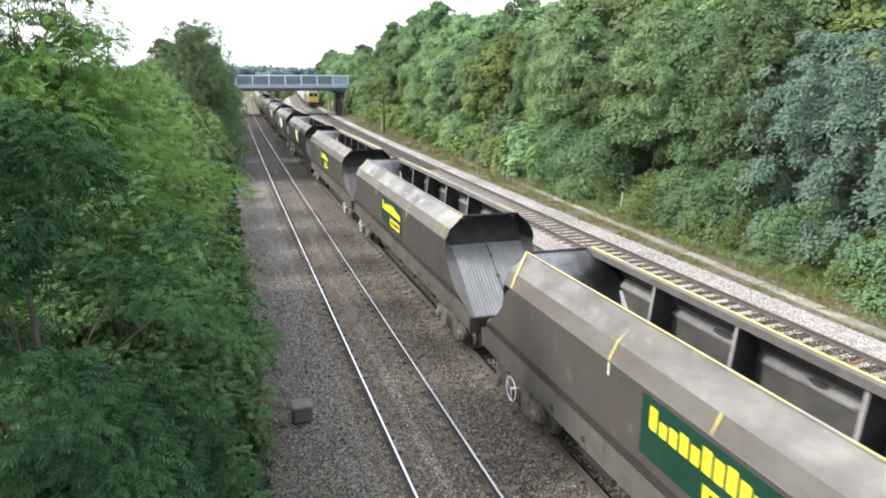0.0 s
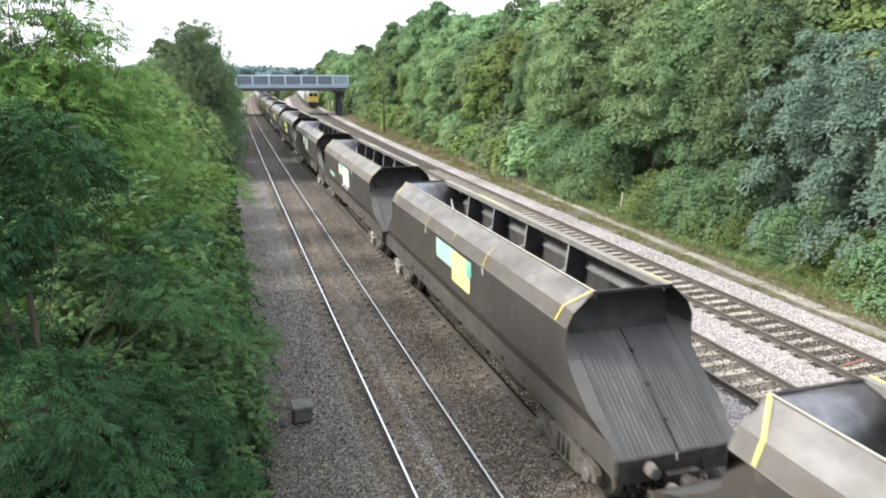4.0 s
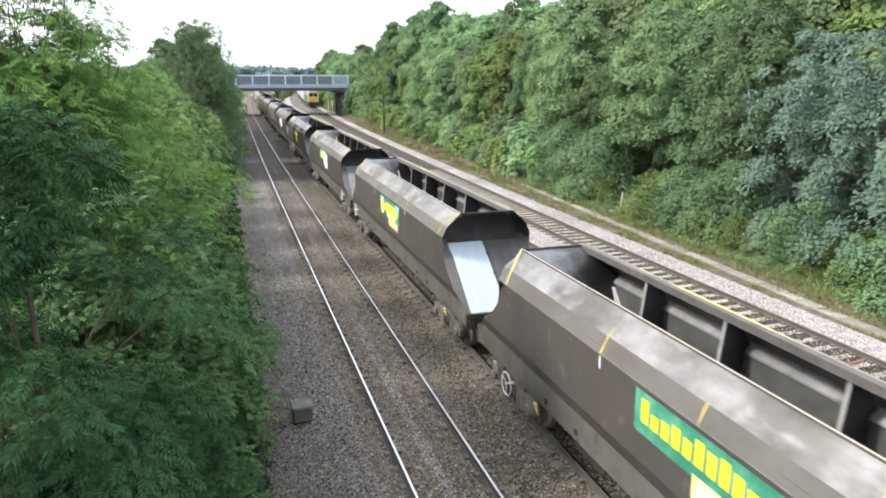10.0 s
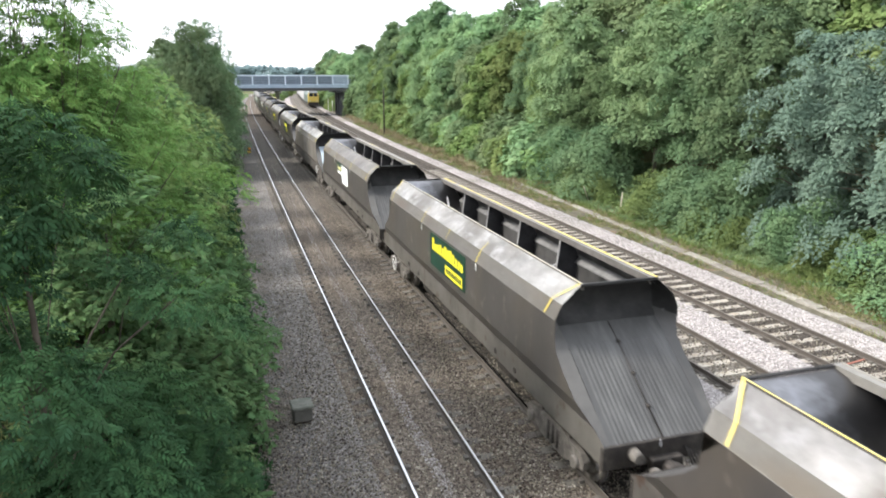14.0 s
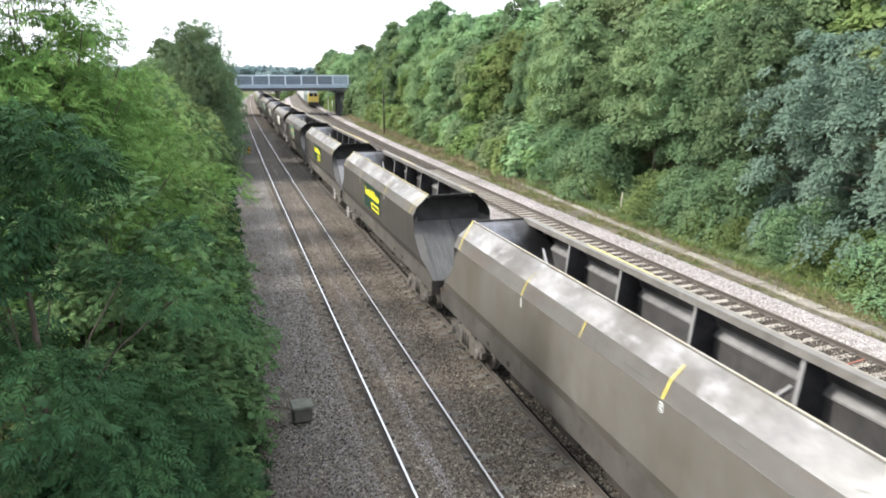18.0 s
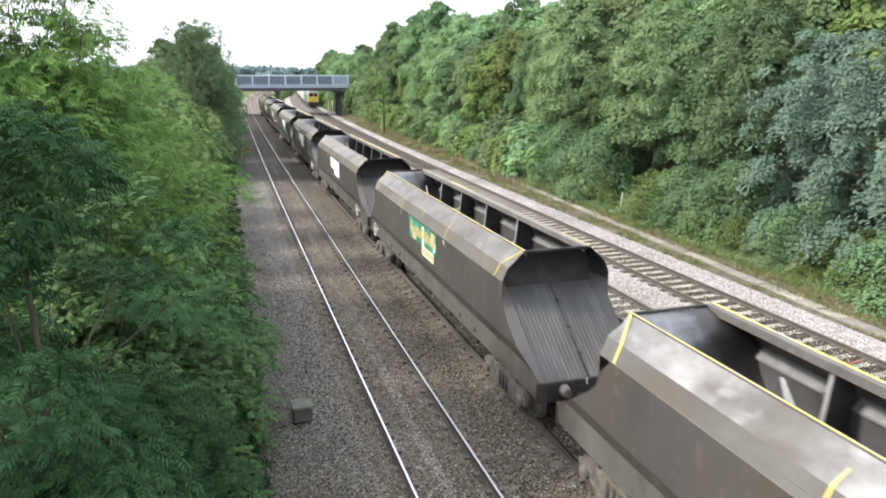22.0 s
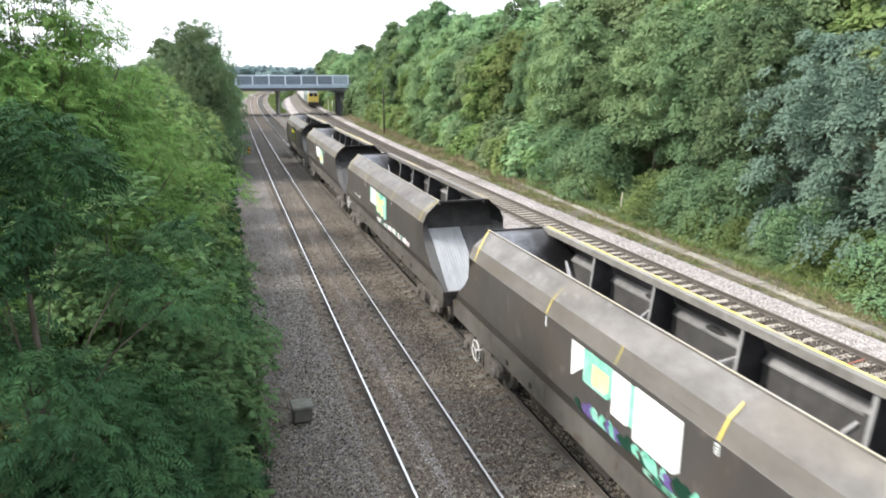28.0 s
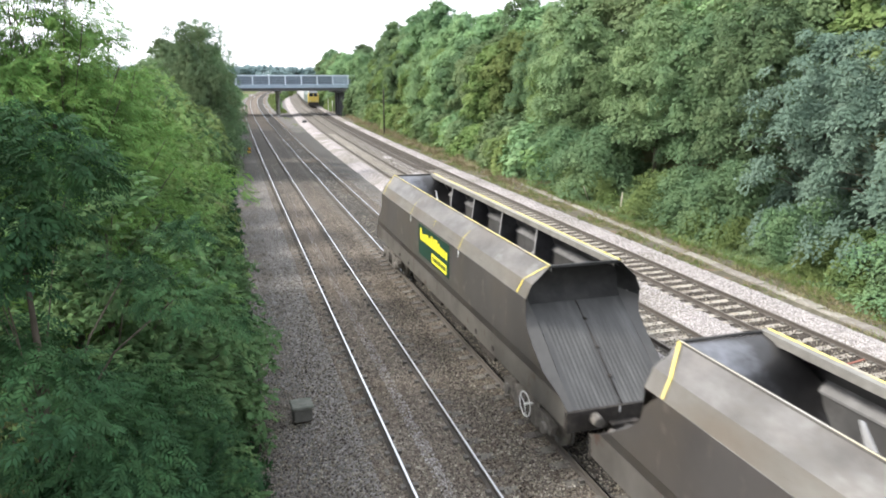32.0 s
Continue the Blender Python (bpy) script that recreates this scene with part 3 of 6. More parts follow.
def tree(name, seed, height, radius, leaf, kind, size, per_area, label, category="tree", base=0.22, n_blob=44, droop=0.35, trunk_r=0.16, blob_r=0.36, lean=0.0, peak=0.0, tilt=0.8):
    """A tapered trunk with limbs, and a crown of leafy boughs at their ends, lobed and uneven."""
    rng = np.random.default_rng(seed)
    top = empty(name)
    tagged(top, label, category)
    bm = bmesh.new()
    pts = [Vector((lean * h * h * height + 0.12 * sin(3 * h + seed), 0.12 * cos(2 * h + seed), h * height * 0.82)) for h in (0, 0.2, 0.45, 0.7, 1.0)]
    for i in range(4):
        add_tube(bm, pts[i] - Vector((0, 0, 0.25 if i == 0 else 0)), pts[i + 1], trunk_r * (1 - 0.22 * i) * (1.25 if i == 0 else 1), trunk_r * (1 - 0.22 * (i + 1)), 8, False)
    part("trunk", bm, M_BARK, top)
    boughs, bm = [], bmesh.new()
    for i in range(n_blob):
        h = base + (1 - base) * ((i + 0.5) / n_blob) ** 0.85
        k = (h - base) / (1 - base)
        env = radius * (0.55 + 0.45 * sin(pi * min(1, k * 1.5 + 0.12))) if k < 0.5 else radius * sqrt(max(0.05, 1 - ((k - 0.42) / 0.62) ** 2))
        if peak:
            env = env * (1 - peak) + peak * radius * max(0.08, 1 - k) ** 0.75 * (1.0 if k > 0.12 else 0.8)
        a = i * 2.399 + rng.uniform(-0.4, 0.4)
        env *= 1 + 0.38 * noise.noise(Vector((1.3 * cos(a) + seed, 1.3 * sin(a), 2.6 * k)))
        inner = i % 3 == 2
        rr = env * (rng.uniform(0.12, 0.5) if inner else rng.uniform(0.64, 1.08))
        r = radius * blob_r * 1.2 * rng.uniform(0.6, 1.3) * (1.25 if inner else 1.0)
        ox, oy = cos(a), sin(a)
        h *= 1 + 0.09 * noise.noise(Vector((2.1 * cos(a), 2.1 * sin(a), seed + 5.0))) * k
        if k > 0.75:
            r *= 0.7
        c = Vector((rr * ox + lean * h * h * height, rr * oy, h * height - 0.25 * r))
        boughs.append((c.x, c.y, c.z, r, ox * min(1.0, rr / radius), oy * min(1.0, rr / radius), 0.0, 1.35 if inner else 1.0))
        if i % 2 == 0:
            hh = max(0.05, min(0.95, h * 0.72))
            s = pts[0].lerp(pts[4], hh)
            mid = s.lerp(c, 0.55) + Vector((0, 0, 0.12 * radius))
            add_tube(bm, s, mid, trunk_r * 0.35 * (1.1 - h), trunk_r * 0.22 * (1.1 - h), 5, False)
            add_tube(bm, mid, c, trunk_r * 0.22 * (1.1 - h), 0.012, 5, False)
    part("branchwork", bm, M_BARK, top)
    bough_mesh(rng, "crown", boughs, per_area * 0.64, size, kind, M_LEAF[leaf], droop, top, tilt)
    return top


# ---- ground and track beds ----
def ys_range():
    return [-60 + 4 * i for i in range(26)] + [44 + 8 * i for i in range(40)] + [380, 420, 480]


def ground_height(x, y):
    """Height of the earth: a level trackside, a bank on either hand."""
    left = x - (0.35 + bend_left(y))
    right = x - (21.6 + bend_right(y))
    z = -0.34
    if left < 0:
        z += 6.4 * min(1.0, max(0.0, (-left - 0.4) / 13.0))
    if right > 0:
        z += 5.2 * min(1.0, max(0.0, (right - 0.6) / 15.0))
    return z + 0.07 * noise.noise(Vector((x * 0.35, y * 0.35, 0))) * min(1.0, max(0.0, -left, right))


def build_ground():
    bm = bmesh.new()
    xs = [-3000, -900, -300, -100, -50, -28, -18, -13, -9, -6, -4, -2.6, -1.6, -0.8, 0, 0.6, 5, 10, 15, 18, 19.5, 20.6, 21.4, 22, 22.8, 24, 26, 29, 33, 38, 46, 60, 100, 300, 900, 3000]
    ys = [-3000, -600, -200] + ys_range() + [600, 900, 1500, 4500]
    add_loft(bm, [[(x + (bend_right(min(y, 400)) if 18 < x < 100 else 0), y, ground_height(x + (bend_right(min(y, 400)) if 18 < x < 100 else 0), min(y, 400))) for x in xs] for y in ys], smooth=True)
    g = part("ground", fix(bm), M_EARTH)
    tagged(g, "earth and rough grass along a railway cutting", "ground", kind="structure")

    def bed(name, profile, mats, bend, label, dull=()):
        bm = bmesh.new()
        rows = []
        for y in [-60, -30, -10, 0, 6] + [10 + 2 * i for i in range(75)] + [165 + 8 * i for i in range(25)] + [380, 420, 480]:
            rows.append([(x + bend(y) + (0.05 * noise.noise(Vector((x, y * 0.4, 3))) if x not in (0,) else 0), y, z + 0.02 * noise.noise(Vector((x * 1.3, y * 0.6, 9)))) for x, z, _ in profile])
        add_loft(bm, rows, mat=[k for _, _, k in profile[:-1]], smooth=True)
        if dull:
            for f in bm.faces:
                c = f.calc_center_median()
                for a, b, y, k in dull:
                    if a + bend(c.y) < c.x < b + bend(c.y) and c.y + 30 * noise.noise(Vector((c.x * 1.1, c.y * 0.13, 5))) > y and f.material_index < 2:
                        f.material_index = k
        return tagged(part(name, fix(bm), mats), label, "trackside", kind="structure")
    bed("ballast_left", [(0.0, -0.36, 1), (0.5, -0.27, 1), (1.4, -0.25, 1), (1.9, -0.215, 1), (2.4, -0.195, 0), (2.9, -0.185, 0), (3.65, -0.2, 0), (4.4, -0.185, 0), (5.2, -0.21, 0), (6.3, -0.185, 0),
                         (7.05, -0.2, 0), (7.8, -0.185, 0), (8.6, -0.2, 1), (9.7, -0.27, 1), (10.3, -0.32, 1), (12.0, -0.325, 1), (15.0, -0.33, 1)], [M_BALLAST, M_ASH, M_BALLASTFAR, M_SHOULDER], bend_left, "oil-darkened brown ballast and ash cess with painted tree shade", ((6.4, 7.7, -70, 2), (1.45, 2.35, -70, 3)))
    bed("ballast_right", [(9.7, -0.34, 0), (10.4, -0.17, 0), (10.95, -0.1, 0), (11.45, -0.18, 1), (12.4, -0.2, 1), (13.35, -0.18, 0), (13.75, -0.06, 0), (14.35, -0.04, 0), (14.85, -0.17, 1), (15.95, -0.2, 1),
                          (16.8, -0.18, 0), (17.15, -0.08, 0), (17.8, -0.1, 0), (18.7, -0.37, 0)], [M_STONE, M_FOURFOOT, M_FOURDARK], bend_right, "pale pinkish granite ballast heaped beside the sleepers", ((13.2, 14.7, 52, 1), (14.9, 16.9, -70, 2)))
    bed("cess_right", [(18.3, -0.345, 0), (18.9, -0.315, 0), (19.8, -0.31, 0), (20.6, -0.31, 0), (21.3, -0.345, 0)], [M_CESS], bend_right, "dry brown cess with rusty earth and sparse weeds")


build_ground()


def rail_profile():
    return [(-0.07, -0.159), (0.07, -0.159), (0.07, -0.148), (0.012, -0.128), (0.012, -0.045), (0.036, -0.034), (0.036, -0.008), (0.021, 0.0), (-0.021, 0.0), (-0.036, -0.008), (-0.036, -0.034), (-0.012, -0.045), (-0.012, -0.128), (-0.07, -0.148)]


def build_track(number, bend, head, sleeper_mat, top, label, near=(-6, 96), spacing=0.65):
    t = empty("railway_track")
    tagged(t, label, "railway track", "tracks side by side", "structure")
    prof = rail_profile()
    mats = [0, 0, 0, 0, 0, 0, 0, 1, 0, 0, 0, 0, 0, 0]
    for k in (0, 1):
        bm = bmesh.new()
        x0 = TRACKS[number] + k * GAUGE
        add_loft(bm, [[(x0 + u + bend(y), y, v) for u, v in prof] for y in [-60, 0, 10, 20, 30, 40, 50, 60, 70, 80, 95, 110, 125, 140, 160, 180, 200, 220, 240, 260, 280, 300, 330, 360]], close=True, mat=mats)
        part("rail", fix(bm), [M_RAIL, head], t)
    c = TRACKS[number] + GAUGE / 2
    bm = bmesh.new()
    add_prism(bm, [(-1.25, top - 0.2), (1.25, top - 0.2), (1.25, top - 0.015), (1.05, top), (0.45, top - 0.03), (-0.45, top - 0.03), (-1.05, top), (-1.25, top - 0.015)], "y", -0.125, 0.125)
    for side in (-1, 1):
        for off in (-0.125, 0.125):
            u = side * GAUGE / 2 + off
            add_box(bm, (u - 0.05, -0.06, top - 0.02), (u + 0.05, 0.06, -0.115), 0.0, 1)
    rng = random.Random(number)
    first, y = None, near[0] + rng.uniform(0, 0.6)
    while y < near[1]:
        m = pose(c + bend(y) + rng.uniform(-0.02, 0.02), y, rng.uniform(-0.006, 0.004), 0, 0, -math.degrees(atan((bend(y + 1) - bend(y)))) + rng.uniform(-0.8, 0.8))
        if first is None:
            first = part("sleeper", fix(bm), [sleeper_mat, M_BOGIE], t)
            first.matrix_basis = m
        else:
            again(first, m)
        y += spacing
    return t


for number, bend, head, smat, top, label in (
        (1, bend_left, M_RAILHEAD, M_SLEEPER_DARK, -0.184, "empty track with polished rails and ballast-covered dark sleepers"),
        (2, bend_left, M_RAILMIRROR, M_SLEEPER_DARK, -0.17, "track with polished rails under the coal train"),
        (3, bend_right, M_RAILDULL, M_SLEEPER, -0.15, "dull-railed track on pale concrete sleepers"),
        (4, bend_right, M_RAILDULL, M_SLEEPER, -0.145, "dull-railed track on pale concrete sleepers beside the path")):
    build_track(number, bend, head, smat, top, label, (-6, 96) if number < 4 else (-6, 56))
# ---- coal wagons ----
BODY_L, NOSE, PITCH_M = 14.05, 1.76, 18.42
SIDE_EDGE = [(0.0, 3.06), (0.0, 2.72), (-0.06, 2.47), (-0.36, 2.19), (-0.9, 1.82), (-1.42, 1.5), (-1.76, 1.34)]      # end of a body side: y, z


def side_x(z):
    """Half width of the body side at a height."""
    if z > 1.82:
        return 1.35
    return 1.35 - 0.13 * min(1.0, (1.82 - z) / 0.32) - 0.015 * max(0.0, 1.5 - z)


def end_y(y, far):
    return BODY_L - y if far else y


def build_wagon():
    """One bogie hopper: y = 0 at its leading top edge, which faces the camera, z = 0 on the rails."""
    w = empty("coal_hopper_wagon")
    # sides
    for s in (-1, 1):
        bm = bmesh.new()
        zs = [z for _, z in SIDE_EDGE] + [1.0, 0.94]
        rows = []
        for i, z in enumerate(zs):
            y0 = SIDE_EDGE[i][0] if i < len(SIDE_EDGE) else -NOSE + 0.02
            ys = [y0] + [0.35 + (BODY_L - 0.7) * k / 14 for k in range(15)] + [BODY_L - y0]
            rows.append([(s * (side_x(z) + (0.003 * sin(1.7 * k + z) if 0 < k < 16 and z < 3 else 0)), y, z) for k, y in enumerate(ys)])
        add_loft(bm, rows, smooth=True)
        bmesh.ops.solidify(bm, geom=list(bm.faces), thickness=0.012)
        fix(bm)
        for f in bm.faces:
            if f.calc_center_median().z < 1.45:
                f.material_index = 1
        part("side_panel", crisp(bm, 0.13), [M_BODY, M_DUSTY], w)
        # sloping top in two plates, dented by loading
        for name, (xa, za), (xb, zb), n, mat, words in (("top_slope", (0.81, 3.72), (1.22, 3.355), 7, M_ROOF, "scuffed sloping top plate, sky sheen in its colour"), ("knee_plate", (1.22, 3.355), (1.357, 3.06), 4, M_KNEE, "dusty steeper plate below the slope")):
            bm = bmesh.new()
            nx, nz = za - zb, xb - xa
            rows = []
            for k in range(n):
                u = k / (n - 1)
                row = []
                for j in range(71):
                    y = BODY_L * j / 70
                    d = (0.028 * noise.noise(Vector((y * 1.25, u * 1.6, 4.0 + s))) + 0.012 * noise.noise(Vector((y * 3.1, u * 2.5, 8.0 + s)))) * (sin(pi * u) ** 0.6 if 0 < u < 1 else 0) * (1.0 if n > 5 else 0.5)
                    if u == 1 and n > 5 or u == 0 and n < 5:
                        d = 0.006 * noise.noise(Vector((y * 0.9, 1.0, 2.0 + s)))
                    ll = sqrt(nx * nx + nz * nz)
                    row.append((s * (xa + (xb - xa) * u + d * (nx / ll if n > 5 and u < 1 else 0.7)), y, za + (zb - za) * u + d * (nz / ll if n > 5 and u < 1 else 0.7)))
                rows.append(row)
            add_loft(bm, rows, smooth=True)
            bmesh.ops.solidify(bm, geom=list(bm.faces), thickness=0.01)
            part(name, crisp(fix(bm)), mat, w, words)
        # lip along the knee and seams
        bm = bmesh.new()
        add_box(bm, (min(s * 1.335, s * 1.362), 0.02, 3.045), (max(s * 1.335, s * 1.362), BODY_L - 0.02, 3.062), 0.004)
        part("knee_seam", bm, M_BODY, w)
        # rim beam along the opening
        bm = bmesh.new()
        rim = 0.66 if s > 0 else 0.785
        add_prism(bm, [(s * 0.84, 3.735), (s * rim, 3.735), (s * rim, 3.6), (s * (rim + 0.015), 3.6), (s * (rim + 0.015), 3.705), (s * 0.84, 3.705)], "y", 0.0, BODY_L)
        part("rim_beam", fix(bm), M_RIM, w)
        bm = bmesh.new()
        in_x = 0.812 if s < 0 else 0.785
        add_box(bm, (min(s * in_x, s * 0.832), 0.01, 3.735), (max(s * in_x, s * 0.832), BODY_L - 0.01, 3.741))
        part("rim_stripe", bm, M_YELLOW if s > 0 else M_YELLOWPALE, w, "worn yellow edge stripe")
        # inner wall and lower hopper wall
        bm = bmesh.new()
        add_loft(bm, [[(s * x, y, z) for y in (0.25, 3, 6, 9, 12, BODY_L - 0.25)] for x, z in ((0.78, 3.68), (1.19, 3.31), (1.31, 3.12), (1.31, 3.06), (1.2, 2.93), (1.17, 2.2), (0.95, 1.55), (0.25, 0.95))])
        part("inner_wall", fix(bm), M_INWALL, w)
        # ribs on the inner wall, with bright flanges
        for y in (4.05, 6.55, 9.05, 11.4):
            bm = bmesh.new()
            add_prism(bm, [(s * 0.76, 3.66), (s * 1.18, 3.3), (s * 1.29, 3.04), (s * 1.29, 2.25), (s * 0.95, 2.25), (s * 0.66, 2.75)], "y", y - 0.012, y + 0.012)
            rib = part("rib", fix(bm), M_INSIDE, w)
            bm = bmesh.new()
            add_prism(bm, [(s * 0.76, 3.6), (s * 0.74, 3.6), (s * 0.64, 2.75), (s * 0.93, 2.24), (s * 0.95, 2.25), (s * 0.66, 2.75)], "y", y - 0.035, y + 0.035)
            part("flange", fix(bm), M_FLANGE, rib)
        # a narrow pale ledge along each bay, and a bent gusset where it meets the next rib
        for y, ln in ((0.75, 3.28), (4.07, 2.46), (6.57, 2.46), (9.07, 2.31), (11.42, 1.9)):
            bm = bmesh.new()
            add_loft(bm, [[(s * x, yy, z) for x, z in ((1.305, 3.17), (1.29, 3.105), (1.17, 2.985), (1.16, 2.95), (1.2, 2.93))] for yy in (y, y + 0.33 * ln, y + 0.66 * ln, y + ln)])
            sh = part("shelf_plate", fix(bm), M_SHELF, w, "pale sloping ledge along the inner wall")
            bm = bmesh.new()
            g = [(s * 1.17, y + 0.5, 2.99), (s * 1.17, y, 2.99), (s * 0.8, y, 2.84)]
            lo = [bm.verts.new(p) for p in g]
            hi = [bm.verts.new((p[0], p[1], p[2] + 0.014)) for p in g]
            bm.faces.new(lo)
            bm.faces.new(hi[::-1])
            for i in range(3):
                bm.faces.new((lo[i], hi[i], hi[(i + 1) % 3], lo[(i + 1) % 3]))
            part("gusset", fix(bm), M_INWALL, w)
        if s > 0:
            bm = bmesh.new()
            add_prism(bm, [(1.05, 2.9), (0.45, 2.62), (0.45, 2.54), (1.05, 2.8)], "y", 4.5, 4.55)
            part("tie", fix(bm), M_TIE, w, "bright tie bar")
            bm = bmesh.new()
            add_prism(bm, [(11.1, 2.7), (11.42, 2.7), (11.75, 3.42), (11.7, 3.43)], "x", 0.18, 0.21)
            part("gusset", fix(bm), M_TIE, w, "bright gusset plate")
        # bottom sill
        bm = bmesh.new()
        add_box(bm, (min(s * 1.02, s * 1.195), -NOSE + 0.02, 0.915), (max(s * 1.02, s * 1.195), BODY_L + NOSE - 0.02, 1.02), 0.012)
        part("sill", bm, M_BOGIE, w)
    # floor ridge and hopper doors between the bogies
    for y0 in (2.6, 5.0, 7.3, 9.6):
        bm = bmesh.new()
        add_prism(bm, [(y0, 1.15), (y0 + 1.9, 1.15), (y0 + 1.5, 0.38), (y0 + 0.4, 0.38)], "x", -0.85, 0.85)
        part("discharge_hopper", fix(bm), M_UNDER, w)
    bm = bmesh.new()
    add_box(bm, (-0.2, -NOSE + 0.1, 0.72), (0.2, BODY_L + NOSE - 0.1, 0.98), 0.02)
    part("centre_sill", bm, M_UNDER, w)
    bm = bmesh.new()
    add_prism(bm, [(-1.0, 1.0), (-0.05, 1.55), (0.05, 1.55), (1.0, 1.0)], "y", 2.2, BODY_L - 2.2)
    part("floor_ridge", fix(bm), M_INSIDE, w)
    # ends
    for far in (False, True):
        flip = -1 if far else 1
        # hopper slope inside the end, bulging where the outer scoop goes in
        bm = bmesh.new()
        prof = [(0.06, 3.69), (0.3, 3.64), (0.5, 3.52), (0.63, 3.34), (0.7, 3.08), (0.85, 2.75), (1.2, 2.35), (2.0, 1.5), (2.6, 0.98)]
        add_loft(bm, [[(x * ((side_x(z) - 0.04) / 1.3 if z < 3.0 else 1 - 0.6 * (z - 3.0)), end_y(y, far), z) for x in (-1.3, -0.9, -0.45, 0, 0.45, 0.9, 1.3)] for y, z in prof], smooth=True)
        part("slope_sheet", fix(bm), M_SLOPE, w, "scoured end slope with a painted pale highlight")
        # thin rounded edge along the top of the end
        bm = bmesh.new()
        add_prism(bm, [(end_y(-0.012, far), 3.73), (end_y(0.05, far), 3.73), (end_y(0.05, far), 3.69), (end_y(-0.012, far), 3.68)], "x", -0.83, 0.83)
        part("end_rim", fix(bm), M_HOOD, w)
        # slanting cheeks from the edge of the body shell in to the scoop
        shell = [(0.82, 0.0, 3.70), (1.02, 0.0, 3.53), (1.215, 0.0, 3.35), (1.345, 0.0, 3.06), (1.345, 0.0, 2.9), (1.345, 0.0, 2.72), (1.345, -0.06, 2.47), (1.345, -0.36, 2.19), (1.34, -0.9, 1.82), (1.215, -1.42, 1.5), (1.21, -1.75, 1.34)]
        scoop = [(0.78, 0.06, 3.69), (0.9, 0.34, 3.57), (1.04, 0.52, 3.38), (1.12, 0.58, 3.16), (1.11, 0.52, 2.95), (1.09, 0.38, 2.79), (1.07, 0.02, 2.56), (1.07, -0.36, 2.28), (1.07, -0.86, 1.91), (1.06, -1.27, 1.61), (1.05, -1.72, 1.29)]
        for s in (-1, 1):
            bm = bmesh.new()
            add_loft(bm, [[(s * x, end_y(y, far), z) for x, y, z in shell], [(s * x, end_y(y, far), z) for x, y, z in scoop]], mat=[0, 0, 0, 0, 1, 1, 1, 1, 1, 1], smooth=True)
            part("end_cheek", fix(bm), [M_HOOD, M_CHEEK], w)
        # hood curving over, its black both coal dirt and painted shade
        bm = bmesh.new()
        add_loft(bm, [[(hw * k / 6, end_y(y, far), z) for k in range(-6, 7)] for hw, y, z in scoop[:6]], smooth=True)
        part("end_hood", fix(bm), M_HOOD, w, "hood over the end sheet, black from coal and painted shade")
        # two ribbed leaves below it, with a dark joint between them
        leaf_rows = [(0.38, 2.79), (0.2, 2.675), (-0.02, 2.535), (-0.06, 2.505), (-0.62, 2.09), (-1.2, 1.665), (-1.72, 1.29)]
        for s in (-1, 1):
            bm = bmesh.new()
            rows = []
            for y, z in leaf_rows:
                row = []
                for j in range(45):
                    x = 0.015 + (1.055 + 0.05 * max(0.0, (z - 2.5) / 0.24)) * j / 44 * 0.99
                    lift = 0.009 if y < -0.05 and 0.06 < x < 0.98 and j % 4 in (1, 2) else 0.0
                    row.append((s * x, end_y(y - 0.55 * lift, far), z + 0.84 * lift))
                rows.append(row)
            add_loft(bm, rows)
            part("end_sheet", fix(bm), M_SHEET, w, "ribbed grey sheet sloping down to the headstock")
        bm = bmesh.new()
        add_tube(bm, (0, end_y(0.37, far), 2.80), (0, end_y(-1.71, far), 1.31), 0.014, 0.014, 6)
        for ya, za in ((-1.2, 1.67), (-0.64, 2.08), (-0.06, 2.51)):
            c = end_y(ya - 0.015, far)
            add_box(bm, (-0.03, c - 0.04, za - 0.01), (0.03, c + 0.04, za + 0.04), 0.008)
        part("joint_strip", bm, M_UNDER, w, "dark hinged joint strip")
        # headstock
        bm = bmesh.new()
        y = end_y(-NOSE, far)
        add_box(bm, (-1.22, min(y, y + flip * 0.1), 0.86), (1.22, max(y, y + flip * 0.1), 1.31), 0.015)
        hs = part("headstock", bm, M_UNDER, w)
        bm = bmesh.new()
        add_box(bm, (-0.32, min(y, y - flip * 0.16), 0.68), (0.32, max(y, y - flip * 0.16), 1.02), 0.02)
        part("coupler_pocket", bm, M_UNDER, hs)
        bm = bmesh.new()
        add_tube(bm, (-0.62, y, 1.12), (-0.62, y - flip * 0.22, 1.12), 0.13, 0.10, 14)
        part("end_drum", bm, M_BOGIE, hs, "dusty steel end drum")
        bm = bmesh.new()
        for k in range(4):
            add_tube(bm, (0.45 + 0.09 * k, y, 1.1 - 0.05 * k), (0.5 + 0.08 * k, y - flip * 0.2, 0.8 - 0.04 * k), 0.022, 0.022, 6)
        part("air_hose", bm, M_UNDER, hs)
        bm = bmesh.new()
        add_tube(bm, (0.02, y - flip * 0.1, 0.86), (0.0, y - flip * 0.42, 0.86), 0.13, 0.14, 14)
        add_box(bm, (-0.15, min(y - flip * 0.24, y - flip * 0.445), 0.74), (0.15, max(y - flip * 0.24, y - flip * 0.445), 1.0), 0.04)
        part("coupler", bm, M_UNDER, w, "dark cast coupler head")
        bm = bmesh.new()
        add_box(bm, (-0.09, min(y - flip * 0.004, y), 1.17), (-0.06, max(y - flip * 0.004, y) , 1.3))
        part("headstock_mark", bm, M_RING, hs, "small white painted mark")
        # bogie
        by = end_y(0.35, far)
        bg = empty("bogie", pose(0, by, 0))
        bg.parent = w
        tagged(bg, "dusty cast-steel bogie")
